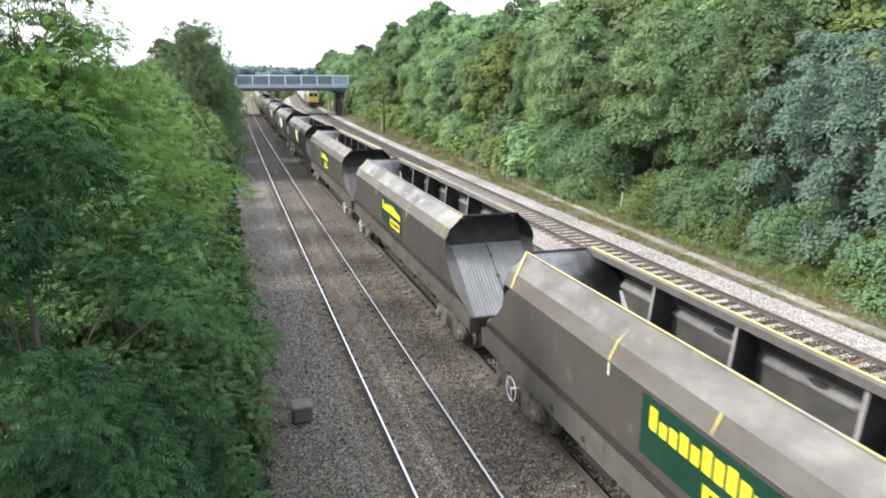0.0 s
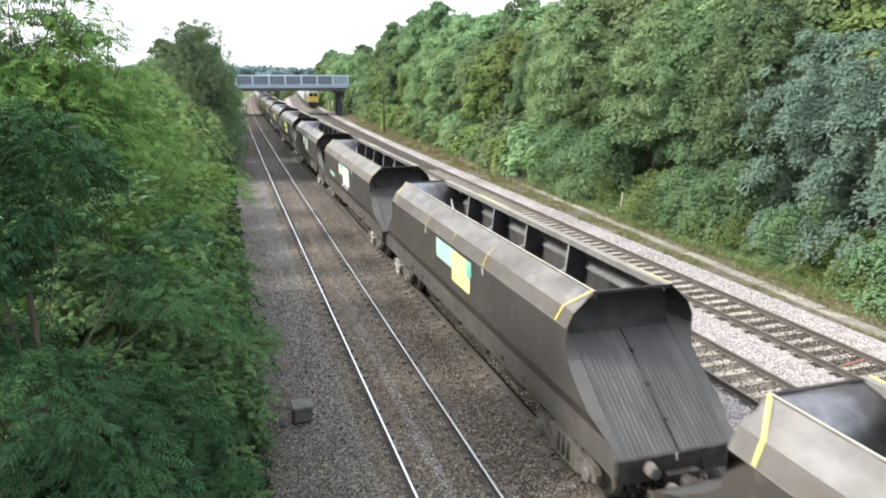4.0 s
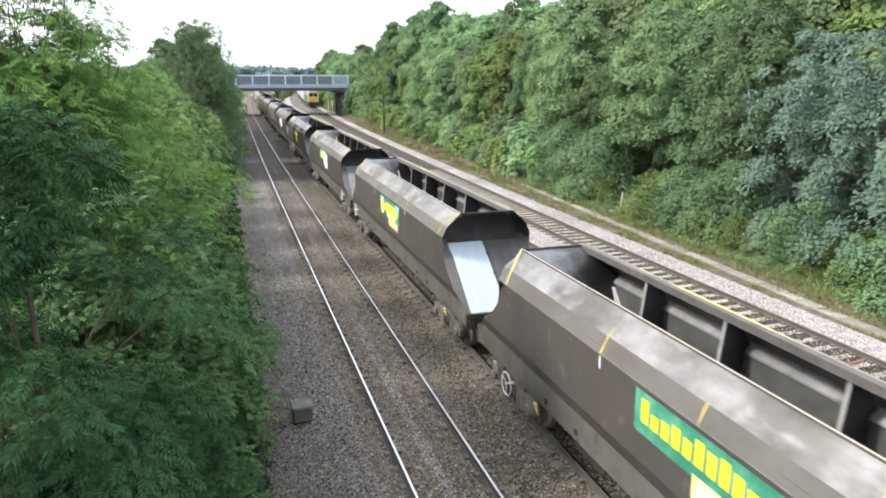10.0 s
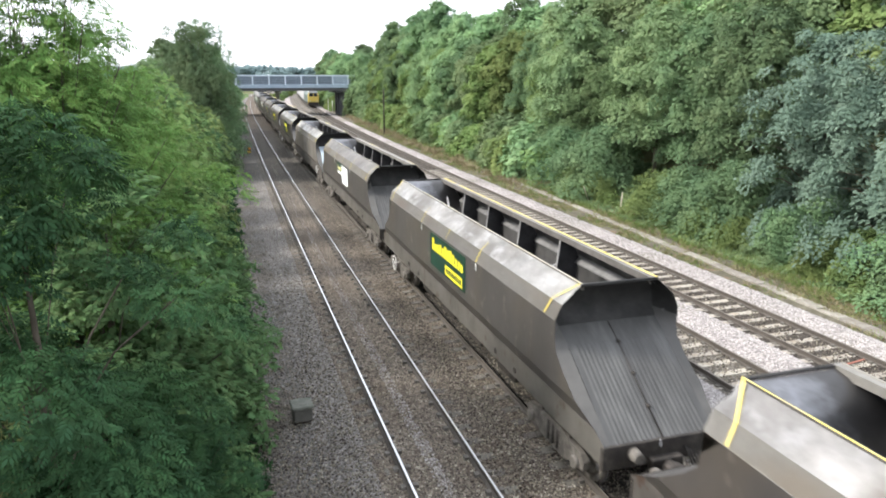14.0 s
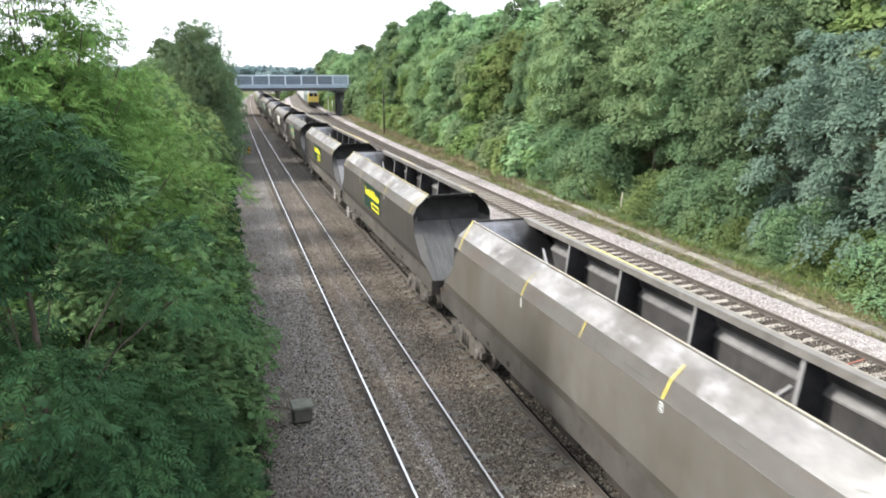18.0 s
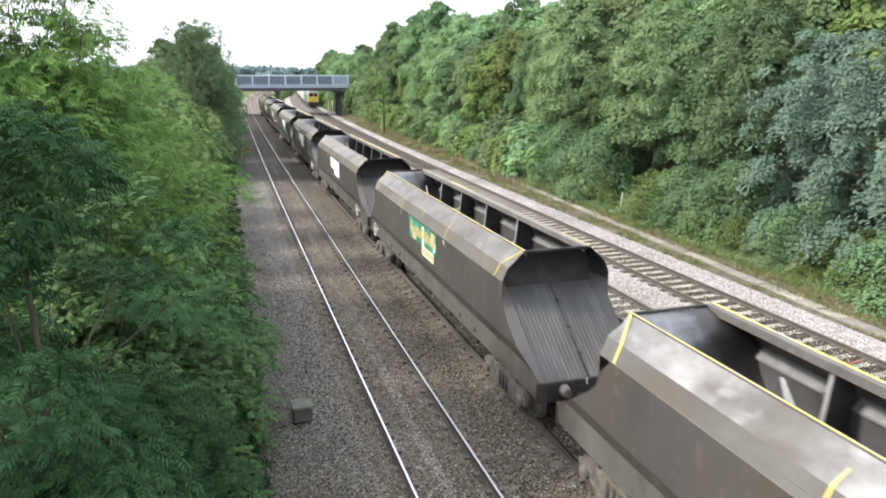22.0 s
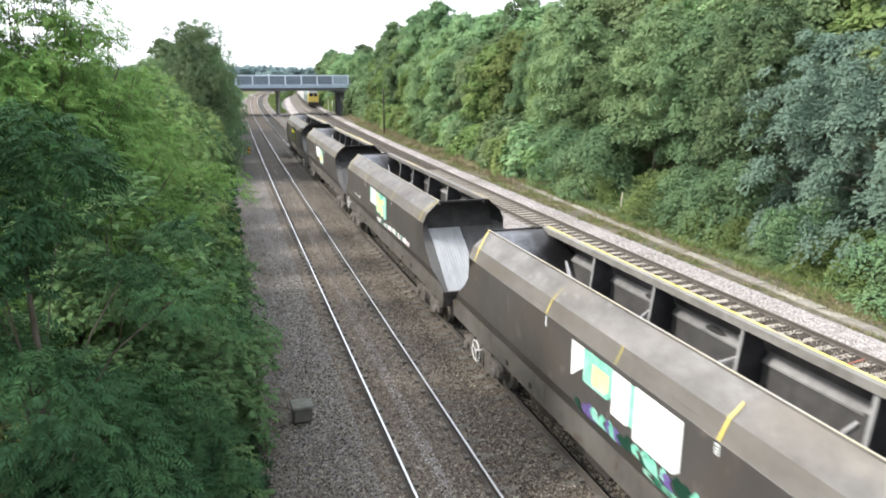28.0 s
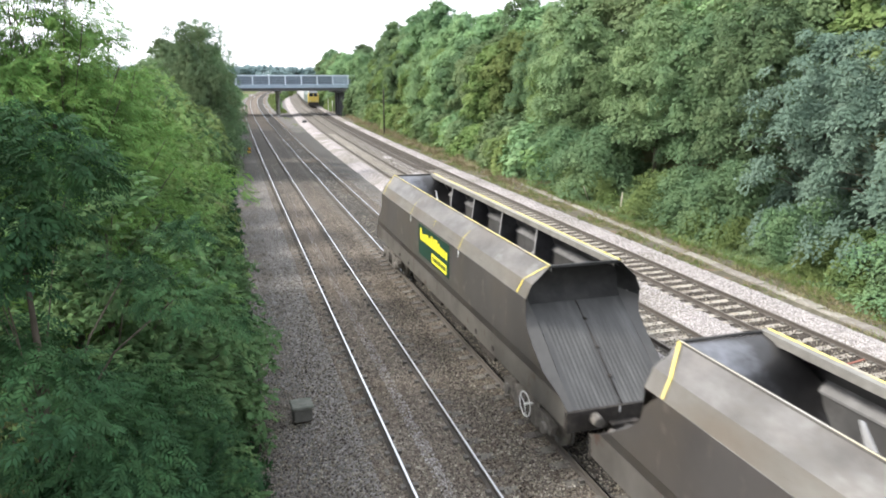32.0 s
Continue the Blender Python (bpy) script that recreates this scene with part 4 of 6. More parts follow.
        for s in (-1, 1):
            bm = bmesh.new()
            add_prism(bm, [(-1.3, 0.56), (-1.15, 0.66), (-0.6, 0.7), (-0.35, 0.78), (0.35, 0.78), (0.6, 0.7), (1.15, 0.66), (1.3, 0.56), (1.25, 0.36), (0.8, 0.34), (0.55, 0.2), (-0.55, 0.2), (-0.8, 0.34), (-1.25, 0.36)], "x", s * 1.0, s * 1.12)
            part("side_frame", fix(bm), M_BOGIE, bg)
            for yy in (-1.0, 1.0):
                bm = bmesh.new()
                add_tube(bm, (s * 1.1, yy, 0.42), (s * 1.2, yy, 0.42), 0.14, 0.12, 14)
                part("axlebox", bm, M_BOGIE, bg)
            for k in range(3):
                bm = bmesh.new()
                add_tube(bm, (s * 1.08, -0.2 + 0.2 * k, 0.28), (s * 1.08, -0.2 + 0.2 * k, 0.68), 0.075, 0.075, 10)
                part("spring", bm, M_UNDER, bg)
        bm = bmesh.new()
        add_box(bm, (-1.05, -0.2, 0.5), (1.05, 0.2, 0.76), 0.03)
        part("bolster", bm, M_UNDER, bg)
        for yy in (-1.0, 1.0):
            bm = bmesh.new()
            for s in (-1, 1):
                add_tube(bm, (s * 0.69, 0, 0), (s * 0.82, 0, 0), 0.42, 0.42, 28, mat=0)
                add_tube(bm, (s * 0.665, 0, 0), (s * 0.69, 0, 0), 0.445, 0.445, 28, mat=1)
                add_tube(bm, (s * 0.82, 0, 0), (s * 0.835, 0, 0), 0.3, 0.24, 20, mat=0)
                add_box(bm, (min(s * 0.82, s * 0.84), 0.26, -0.06), (max(s * 0.82, s * 0.84), 0.36, 0.06), 0.0, 1)
            add_tube(bm, (-0.95, 0, 0), (0.95, 0, 0), 0.09, 0.09, 12)
            ws = part("wheelset", bm, [M_BOGIE, M_TREAD], bg)
            ws.matrix_basis = pose(0, yy, 0.42)
        # brake gear hanging beside the bogie
        for yy in (-0.62, 0.62):
            for s in (-1, 1):
                bm = bmesh.new()
                add_tube(bm, (s * 1.05, by + yy, 0.3), (s * 1.05, by + yy, 0.92), 0.035, 0.03, 6)
                part("brake_hanger", bm, M_UNDER, w)
    # pipes and fittings along the lower side
    bm = bmesh.new()
    add_tube(bm, (-1.0, -1.2, 0.84), (-1.0, BODY_L + 1.2, 0.84), 0.028, 0.028, 6)
    part("air_pipe", bm, M_UNDER, w)
    for y in (2.15, 3.35, 10.4, 11.7):
        bm = bmesh.new()
        add_tube(bm, (-1.15, y, 1.12), (-1.232, y, 1.12), 0.07, 0.07, 12)
        part("lifting_hole", bm, M_UNDER, w, "dark round lifting hole")
    # yellow bands over the top slope, on the camera's side and the other
    for s in (-1, 1):
        for y, skew, low, wd, top in ((0.04, 0.36, 0.06, 0.024, 0), (4.4, 0.0, 0.0, 0.02, 2), (6.9, 0.0, 0.0, 0.013, 4), (9.45, 0.0, 0.0, 0.016, 2), (BODY_L - 0.04, -0.4, -0.03, 0.03, 0)):
            bm = bmesh.new()
            pts = [(0.815 + 0.405 * k / 4, 3.72 - 0.365 * k / 4, y + skew * k / 4) for k in range(top, 5)] + [(1.22 + 0.137 * k / 3, 3.355 - 0.295 * k / 3, y + skew + low * k / 3) for k in (1, 2, 3)]
            add_loft(bm, [[(s * (x + 0.014), yy - wd, z + 0.02) for x, z, yy in pts], [(s * (x + 0.014), yy + wd, z + 0.02) for x, z, yy in pts]])
            part("yellow_band", fix(bm), M_YELLOW, w)
    bm = bmesh.new()
    add_box(bm, (-1.372, 4.37, 2.87), (-1.362, 4.455, 3.02))
    pl = part("data_plate", bm, M_WHITE, w, "small white data plate")
    bm = bmesh.new()
    for k in range(3):
        add_box(bm, (-1.376, 4.385, 2.888 + 0.044 * k), (-1.372, 4.44, 2.908 + 0.044 * k))
    part("small_print", bm, M_UNDER, pl)
    bm = bmesh.new()
    add_box(bm, (-1.372, 9.43, 2.82), (-1.362, 9.47, 3.03))
    part("pale_tick", bm, M_WHITE, w, "short pale painted mark")
    return w


def lettering(bm, y0, y1, z0, z1, x, rng, n=12):
    """A row of plain upright bars where a word stands."""
    step = (y1 - y0) / n
    tall = (1.0, 0.62, 0.7, 0.85, 0.72, 1.0, 0.9, 1.0, 0.85, 0.68, 0.66, 0.6)
    for k in range(n):
        ya = y1 - k * step
        add_box(bm, (x - 0.004, ya - step * 0.84, z0), (x, ya - step * 0.12, z0 + (z1 - z0) * tall[k % 12]))


def wagon_panel(w, kind, seed):
    """The sign on a wagon's side, or what is left of it."""
    X = -1.364
    rng = random.Random(seed)
    if kind == "none":
        return

    def plate(name, y0, y1, z0, z1, mat, parent, lift=0.0, label="", cut=0.0):
        bm = bmesh.new()
        x = X - lift
        add_prism(bm, [(y0, z0 + cut), (y0 + cut * 1.4, z0), (y1, z0), (y1, z1), (y0, z1)], "x", x - 0.004, x)
        return part(name, fix(bm), mat, parent, label)

    k = 0
    first = None
    for y0, y1, z0, z1, mat, cut in SIGNS[kind]:
        name = "sign_panel" if first is None else "sign_patch"
        ob = plate(name, y0, y1, z0, z1, mat, first or w, 0.0013 * k, "sign panel, " + SIGN_WORDS[kind].split(" ", 1)[1] if first is None else "", cut)
        first = first or ob
        k += 1
    for y0, y1, z0, z1, mat in WORDS.get(kind, ()):
        bm = bmesh.new()
        lettering(bm, y0, y1, z0, z1, X - 0.0013 * k - 0.005, rng, max(3, int((y1 - y0) * 4.2)))
        part("lettering", bm, mat, first, "plain bars of faded yellow lettering")
    if kind in LOWER:
        y0, y1, z0, z1, mat, ink = LOWER[kind]
        t = plate("lower_plate", y0, y1, z0, z1, mat, first, 0.0013 * k + 0.002)
        bm = bmesh.new()
        for q in range(9):
            ya = y0 + 0.08 + (y1 - y0 - 0.16) * q / 9
            add_box(bm, (X - 0.0013 * k - 0.01, ya, z0 + 0.07), (X - 0.0013 * k - 0.006, ya + (y1 - y0 - 0.16) / 9 * 0.7, z1 - 0.07))
        part("small_print", bm, ink, t)


def scrawl(w, y0, y1, z0, z1, mats, seed, fall=0.0, gap=1.0):
    """Loose strokes of spray paint along the lower side, each a part of its own."""
    rng = random.Random(seed)
    y = y0
    while y < y1:
        ln, ht = rng.uniform(0.14, 0.36), rng.uniform(0.55, 1.0) * (z1 - z0)
        zz = z0 + fall * (y1 - y) / (y1 - y0) + rng.uniform(0, (z1 - z0) - ht)
        sk = rng.uniform(-0.1, 0.1)
        bm = bmesh.new()
        ring = [(y + sk * 0.3, zz), (y + ln * 0.8, zz + 0.1 * ht), (y + ln + sk, zz + 0.6 * ht), (y + ln * 0.6 + sk, zz + ht), (y + ln * 0.1 + sk, zz + 0.8 * ht), (y + ln * 0.35, zz + 0.45 * ht)]
        lo = [bm.verts.new((-(side_x(v) + 0.012), u, v)) for u, v in ring]
        hi = [bm.verts.new((-(side_x(v) + 0.017), u, v)) for u, v in ring]
        bm.faces.new(lo)
        bm.faces.new(hi[::-1])
        for i in range(6):
            bm.faces.new((lo[i], hi[i], hi[(i + 1) % 6], lo[(i + 1) % 6]))
        part("paint_stroke", fix(bm), rng.choice(mats), w)
        y += ln * rng.uniform(0.55, 0.95) * gap


def handwheel(w, far, z=0.65):
    bm = bmesh.new()
    x = -1.3 if z < 0.9 else -1.36
    y = end_y((0.45 if far else 0.0) if z < 0.9 else (-0.05 if far else 0.1), far)
    add_ring(bm, (x, y, z), (1, 0, 0), 0.27, 0.013)
    for k in range(3):
        a = 2 * pi * k / 3 + 0.4
        add_tube(bm, (x, y, z), (x, y + 0.27 * cos(a), z + 0.27 * sin(a)), 0.009, 0.009, 5)
    add_tube(bm, (x - 0.02, y, z), (-1.1, y, z), 0.025, 0.025, 6)
    part("handwheel", bm, M_RING, w, "white painted brake handwheel")


WAGONS = [  # sign, leading sheet state, handwheel at the trailing end
    ("bold", "", True), ("bold", "mid", True), ("bold", "", False), ("lemon", "", True), ("split", "", False), ("stripe", "open", False), ("teal", "", True),
    ("smeared", "new", True), ("bleached", "mid", False), ("bold", "", True), ("corner", "", None), ("none", "new", False), ("bold", "", True), ("bold", "mid", False),
    ("patchy", "", True), ("faint", "", False), ("blank", "", False), ("torn", "open", True), ("half", "bright", True), ("washed", "", None), ("bold", "", False)]
SIGN_WORDS = {"bold": "a dark green and yellow sign", "lemon": "a pale yellow and teal sign", "split": "a torn teal and white sign", "stripe": "a white sign striped yellow",
              "teal": "a faded teal sign", "smeared": "a smeared teal sign", "bleached": "a bleached teal sign", "corner": "a white and green sign", "none": "bare unsigned sides",
              "patchy": "a patchy green sign", "faint": "a faint white sign", "blank": "a bleached white sign", "torn": "a torn scribbled sign", "half": "a white and green sign", "washed": "a washed-out teal sign"}
# what is left of each sign: along, height, paint, cut corner
SIGNS = {
    "bold": [(5.2, 8.45, 2.0, 2.98, M_GREEN, 0)],
    "lemon": [(6.3, 8.3, 2.4, 2.96, M_PALETEAL, 0.05), (5.3, 6.8, 2.08, 2.94, M_PALEYEL, 0.06), (5.2, 5.6, 2.5, 2.95, M_TEAL, 0.1)],
    "split": [(5.2, 6.98, 2.05, 2.96, M_WHITE, 0.06), (7.0, 8.3, 2.4, 2.97, M_TEAL, 0.04), (8.22, 8.36, 2.38, 2.97, M_WHITE, 0), (5.2, 5.34, 2.5, 2.96, M_TEAL, 0.03)],
    "stripe": [(7.0, 8.35, 2.38, 2.97, M_WHITE, 0.04), (5.22, 7.0, 2.05, 2.95, M_PALETEAL, 0.04), (5.3, 6.1, 2.3, 2.7, M_WHITE, 0.1), (6.4, 7.05, 2.42, 2.82, M_TAN, 0.14), (6.3, 6.95, 2.08, 2.42, M_CREAM, 0.1), (5.45, 6.1, 2.1, 2.36, M_CREAM, 0.08), (6.18, 6.24, 2.06, 2.9, M_SHELF, 0), (5.8, 6.1, 2.5, 2.75, M_TAN, 0.1)],
    "teal": [(5.2, 8.35, 2.3, 2.98, M_TEALGRN, 0)],
    "smeared": [(5.2, 8.35, 2.28, 2.98, M_TEALGRN, 0), (7.72, 8.3, 2.36, 2.96, M_PALETEAL, 0.06), (7.8, 8.1, 2.3, 2.7, M_PALEYEL, 0.05), (5.75, 7.2, 2.3, 2.84, M_PALEYEL, 0.12), (5.2, 5.9, 2.62, 2.97, M_TEAL, 0.1), (7.32, 7.5, 2.2, 3.0, M_BODY, 0.02), (6.3, 6.42, 2.2, 2.9, M_TEALGRN, 0.03)],
    "bleached": [(6.75, 8.4, 2.42, 2.97, M_TEAL, 0.03), (6.3, 6.85, 2.14, 2.96, M_WHITE, 0.05), (5.2, 6.28, 2.0, 2.95, M_PALETEAL, 0.1), (5.5, 6.2, 2.06, 2.8, M_WHITE, 0.12), (6.7, 6.95, 2.3, 2.9, M_TAN, 0.08)],
    "corner": [(5.15, 7.0, 2.02, 2.94, M_WHITE, 0.08), (7.0, 8.4, 2.4, 2.7, M_WHITE, 0.05), (7.0, 8.42, 2.55, 2.98, M_GREEN, 0.12)],
    "patchy": [(5.15, 8.3, 2.3, 3.0, M_TEALGRN, 0), (5.2, 5.5, 2.4, 2.7, M_PALETEAL, 0.1), (6.5, 6.72, 2.2, 2.95, M_WHITE, 0.04), (7.4, 7.9, 2.34, 2.52, M_TAN, 0.05), (5.3, 5.7, 2.6, 2.95, M_TAN, 0.06)],
    "faint": [(7.0, 8.35, 2.38, 2.97, M_WHITE, 0.02), (5.2, 7.0, 2.1, 2.96, M_WHITE, 0.06), (5.62, 5.86, 2.12, 2.72, M_PALEYEL, 0.02), (6.0, 6.05, 2.3, 2.8, M_SHELF, 0)],
    "blank": [(5.2, 6.9, 2.06, 2.96, M_WHITE, 0.06), (6.9, 8.3, 2.42, 2.97, M_WHITE, 0), (6.0, 6.4, 2.2, 2.8, M_CREAM, 0.1)],
    "torn": [(5.1, 6.3, 2.08, 2.97, M_WHITE, 0.12), (6.42, 6.95, 2.2, 2.96, M_WHITE, 0.05), (6.95, 7.9, 2.36, 2.97, M_TEAL, 0.1), (7.05, 7.6, 2.42, 2.8, M_PALEYEL, 0.1), (7.9, 8.35, 2.3, 2.97, M_WHITE, 0.3), (6.3, 6.42, 2.25, 2.95, M_TEAL, 0)],
    "half": [(7.15, 8.36, 2.34, 2.97, M_WHITE, 0), (8.1, 8.34, 2.4, 2.95, M_TEAL, 0.03), (5.25, 7.15, 2.12, 2.97, M_TEAL, 0.04), (6.1, 6.95, 2.2, 2.6, M_PALEYEL, 0.14), (5.9, 6.2, 2.08, 2.5, M_PALEYEL, 0.1), (5.4, 5.75, 2.08, 2.9, M_PALETEAL, 0.1), (6.75, 7.05, 2.5, 2.95, M_PALEYEL, 0.1)],
    "washed": [(6.75, 8.35, 2.35, 2.97, M_WHITE, 0.05), (5.2, 6.75, 2.05, 2.95, M_PALETEAL, 0.08), (6.15, 6.75, 2.12, 2.86, M_CREAM, 0.1), (6.3, 6.55, 2.2, 2.8, M_PALEYEL, 0.06), (5.3, 6.0, 2.55, 2.9, M_TEAL, 0.1), (5.35, 5.8, 2.1, 2.45, M_CREAM, 0.06), (6.08, 6.14, 2.08, 2.94, M_TEALGRN, 0)],
}
WORDS = {
    "bold": [(5.35, 8.25, 2.5, 2.86, M_LOGOYEL)], "split": [(7.1, 8.15, 2.5, 2.84, M_PALEYEL)], "teal": [(5.4, 8.2, 2.5, 2.88, M_LOGOYEL)], "smeared": [(5.4, 8.2, 2.5, 2.86, M_LOGOYEL)],
    "bleached": [(6.95, 8.25, 2.5, 2.86, M_LOGOYEL)], "corner": [(7.1, 8.2, 2.62, 2.84, M_PALEYEL)], "patchy": [(5.3, 8.1, 2.52, 2.88, M_TAN)], "faint": [(5.5, 6.9, 2.4, 2.76, M_CREAM)],
    "blank": [(6.95, 8.1, 2.5, 2.8, M_CREAM)], "half": [(5.5, 6.7, 2.62, 2.84, M_PALEYEL)], "washed": [(5.4, 6.6, 2.3, 2.7, M_PALEYEL)]}
LOWER = {"bold": (5.45, 6.95, 2.06, 2.34, M_LOGOYEL, M_GREEN), "teal": (5.4, 6.9, 2.0, 2.36, M_PALEYEL, M_CREAM), "smeared": (5.4, 6.9, 2.02, 2.32, M_TAN, M_PALEYEL), "patchy": (5.4, 6.7, 2.04, 2.34, M_CREAM, M_TAN)}
TRAIN = []
BROWN = {}      # plates shared by the dustier wagons


def build_train():
    first = build_wagon()
    for i, (sign, sheet, far_wheel) in enumerate(WAGONS):
        w = first if i == len(WAGONS) - 1 else copy_thing(first, pose(TRAIN_X, 18.29 + (i - 1) * PITCH_M, 0))
        TRAIN.append(w)
    for i, (sign, sheet, far_wheel) in enumerate(WAGONS):
        w = TRAIN[i]
        w.matrix_basis = pose(TRAIN_X, 18.29 + (i - 1) * PITCH_M, 0)
        tagged(w, "grey coal wagon with " + SIGN_WORDS[sign] + (" and open end" if sheet == "open" else ""), "railway wagon", "wagons of the coal train")
        wagon_panel(w, sign, i)
        if far_wheel is not None:
            handwheel(w, far_wheel, {7: 1.3, 8: 1.3, 11: 1.27, 13: 0.85, 14: 1.3, 15: 1.3, 16: 1.22, 18: 1.3}.get(i, 0.68))
        for stripe in [c for c in w.children if c.name.startswith("rim_stripe")]:
            right = stripe.data.vertices[0].co.x > 0
            if right and i in (1, 3, 4, 5, 6, 7, 8, 10, 11, 12, 14, 18) or not right and i in (0, 8, 12, 13, 14, 20):
                stripe.data = stripe.data.copy()
                stripe.data.materials[0] = M_YELLOWWORN if right else M_YELLOW
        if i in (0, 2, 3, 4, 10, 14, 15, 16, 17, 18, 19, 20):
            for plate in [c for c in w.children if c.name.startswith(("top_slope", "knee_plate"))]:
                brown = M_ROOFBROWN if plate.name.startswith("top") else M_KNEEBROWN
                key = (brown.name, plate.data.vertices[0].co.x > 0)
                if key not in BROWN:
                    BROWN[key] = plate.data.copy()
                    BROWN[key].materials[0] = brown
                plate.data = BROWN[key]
                if brown is M_ROOFBROWN:
                    plate["label"] = "dusty brown sloping top plate"
        if sign == "none":
            for panel in [c for c in w.children if c.name.startswith("side_panel")]:
                panel.data = panel.data.copy()
                panel.data.materials[0] = M_BODYTAN
        sheets = [c for c in w.children if c.name.startswith("end_sheet")]
        lead_left = min(sheets, key=lambda o: (o.data.vertices[0].co.y, o.data.vertices[-1].co.x))
        if sheet == "new":
            lead_left.data = lead_left.data.copy()
            lead_left.data.materials[0] = M_SHEETNEW
            lead_left["label"] = "new pale zinc end sheet"
            for o in [o for o in sheets if o.data.vertices[0].co.y < 3 and o is not lead_left and i == 11]:
                o.data = o.data.copy()
                o.data.materials[0] = M_SHEETMID
        elif sheet == "bright":
            lead_left.data = lead_left.data.copy()
            lead_left.data.materials[0] = M_SHEETBRIGHT
            lead_left["label"] = "bright ribbed end sheet"
        elif sheet == "mid":
            for o in [o for o in sheets if o.data.vertices[0].co.y < 3]:
                o.data = o.data.copy()
                o.data.materials[0] = M_SHEETMID
        elif sheet == "open":
            bpy.data.objects.remove(lead_left)
            bm = bmesh.new()
            add_box(bm, (-0.95, -1.2, 1.0), (-0.2, -0.7, 1.45), 0.03)
            add_tube(bm, (-0.9, -0.5, 1.3), (-0.15, -0.5, 1.3), 0.16, 0.16, 12)
            add_tube(bm, (-0.6, -1.3, 1.35), (-0.5, 0.2, 2.0), 0.03, 0.03, 6)
            part("brake_cylinders", bm, M_UNDER, w)
            bm = bmesh.new()
            add_box(bm, (-1.3, 0.55, 1.0), (-0.02, 0.6, 3.2))
            add_box(bm, (-1.3, 0.3, 2.45), (-0.05, 0.5, 2.55), 0.01)
            add_box(bm, (-1.3, -0.2, 1.95), (-0.05, 0.0, 2.05), 0.01)
            part("back_plate", bm, M_UNDER, w)
    scrawl(TRAIN[4], 10.0, 11.6, 1.95, 2.2, [M_TEAL, M_PALETEAL], 4)
    scrawl(TRAIN[4], 5.6, 7.6, 1.85, 2.02, [M_LILAC, M_WHITE], 5)
    scrawl(TRAIN[17], 4.4, 8.0, 1.72, 2.04, [M_TEAL, M_PURPLE, M_GREEN], 6, 0.1)
    scrawl(TRAIN[17], 4.5, 5.8, 1.6, 1.85, [M_TEALGRN, M_TEAL], 16)
    scrawl(TRAIN[18], 1.7, 7.0, 1.72, 1.97, [M_PINKWHITE, M_WHITE, M_WHITE, M_TEALGRN], 7, 0.12)
    scrawl(TRAIN[18], 10.8, 12.2, 2.0, 2.16, [M_WHITE], 27, 0.0, 2.4)
    scrawl(TRAIN[19], 9.3, 11.8, 1.95, 2.12, [M_RIM, M_PALEWAG], 8, 0.0, 2.0)
    # bright bent ties by the ribs of some wagons
    for i in (3, 4, 5, 7, 10, 14, 15, 16, 17, 18, 19):
        for y, lift in ((6.8, 0.0), (9.35, 0.06), (1.9, 0.1)):
            bm = bmesh.new()
            add_prism(bm, [(1.02, 2.98 + lift), (0.4, 2.7 + lift), (0.36, 2.64), (1.02, 2.9 + lift)], "y", y, y + 0.04)
            for v in bm.verts:
                v.co.y += 0.5 * (1.02 - v.co.x) * (1 if (i + int(y)) % 2 else -0.4)
            part("bent_tie", fix(bm), M_TIE, TRAIN[i], "bright bent tie bar")
    # dark holes worn in the ledges of some wagons
    for i in (0, 13, 17, 19):
        rng = random.Random(i)
        for y in (1.1, 2.4, 7.6, 9.9):
            yc, ln = y + rng.uniform(-0.2, 0.3), rng.uniform(0.16, 0.34)
            ring = [(cos(a) * ln * rng.uniform(0.75, 1.1), 0.5 + 0.42 * sin(a) * rng.uniform(0.7, 1.0)) for a in [2 * pi * q / 8 for q in range(8)]]
            bm = bmesh.new()
            lo = [bm.verts.new((1.17 + 0.12 * v - 0.004, yc + u, 2.985 + 0.12 * v + 0.004)) for u, v in ring]
            hi = [bm.verts.new(p.co + Vector((-0.004, 0, 0.004))) for p in lo]
            bm.faces.new(lo)
            bm.faces.new(hi[::-1])
            for q in range(8):
                bm.faces.new((lo[q], hi[q], hi[(q + 1) % 8], lo[(q + 1) % 8]))
            part("worn_hole", fix(bm), M_HOOD, TRAIN[i], "dark hole worn in the ledge")
    # small yellow brake handles on two wagons
    for i, ends in ((6, (12.0, 14.3)), (7, (0.0,))):
        for y in ends:
            bm = bmesh.new()
            add_tube(bm, (-1.24, y, 0.68), (-1.27, y + 0.1, 0.86), 0.022, 0.018, 7)
            add_box(bm, (-1.29, y + 0.05, 0.84), (-1.23, y + 0.16, 0.9), 0.012)
            part("brake_handle", bm, M_YELLOW, TRAIN[i], "yellow painted brake handle")
    bm = bmesh.new()
    add_prism(bm, [(0.68, 0.52), (0.94, 0.52), (0.81, 0.67)], "x", -1.25, -1.24)
    part("yellow_label", fix(bm), M_LOGOYEL, TRAIN[6], "small yellow triangular label")


build_train()

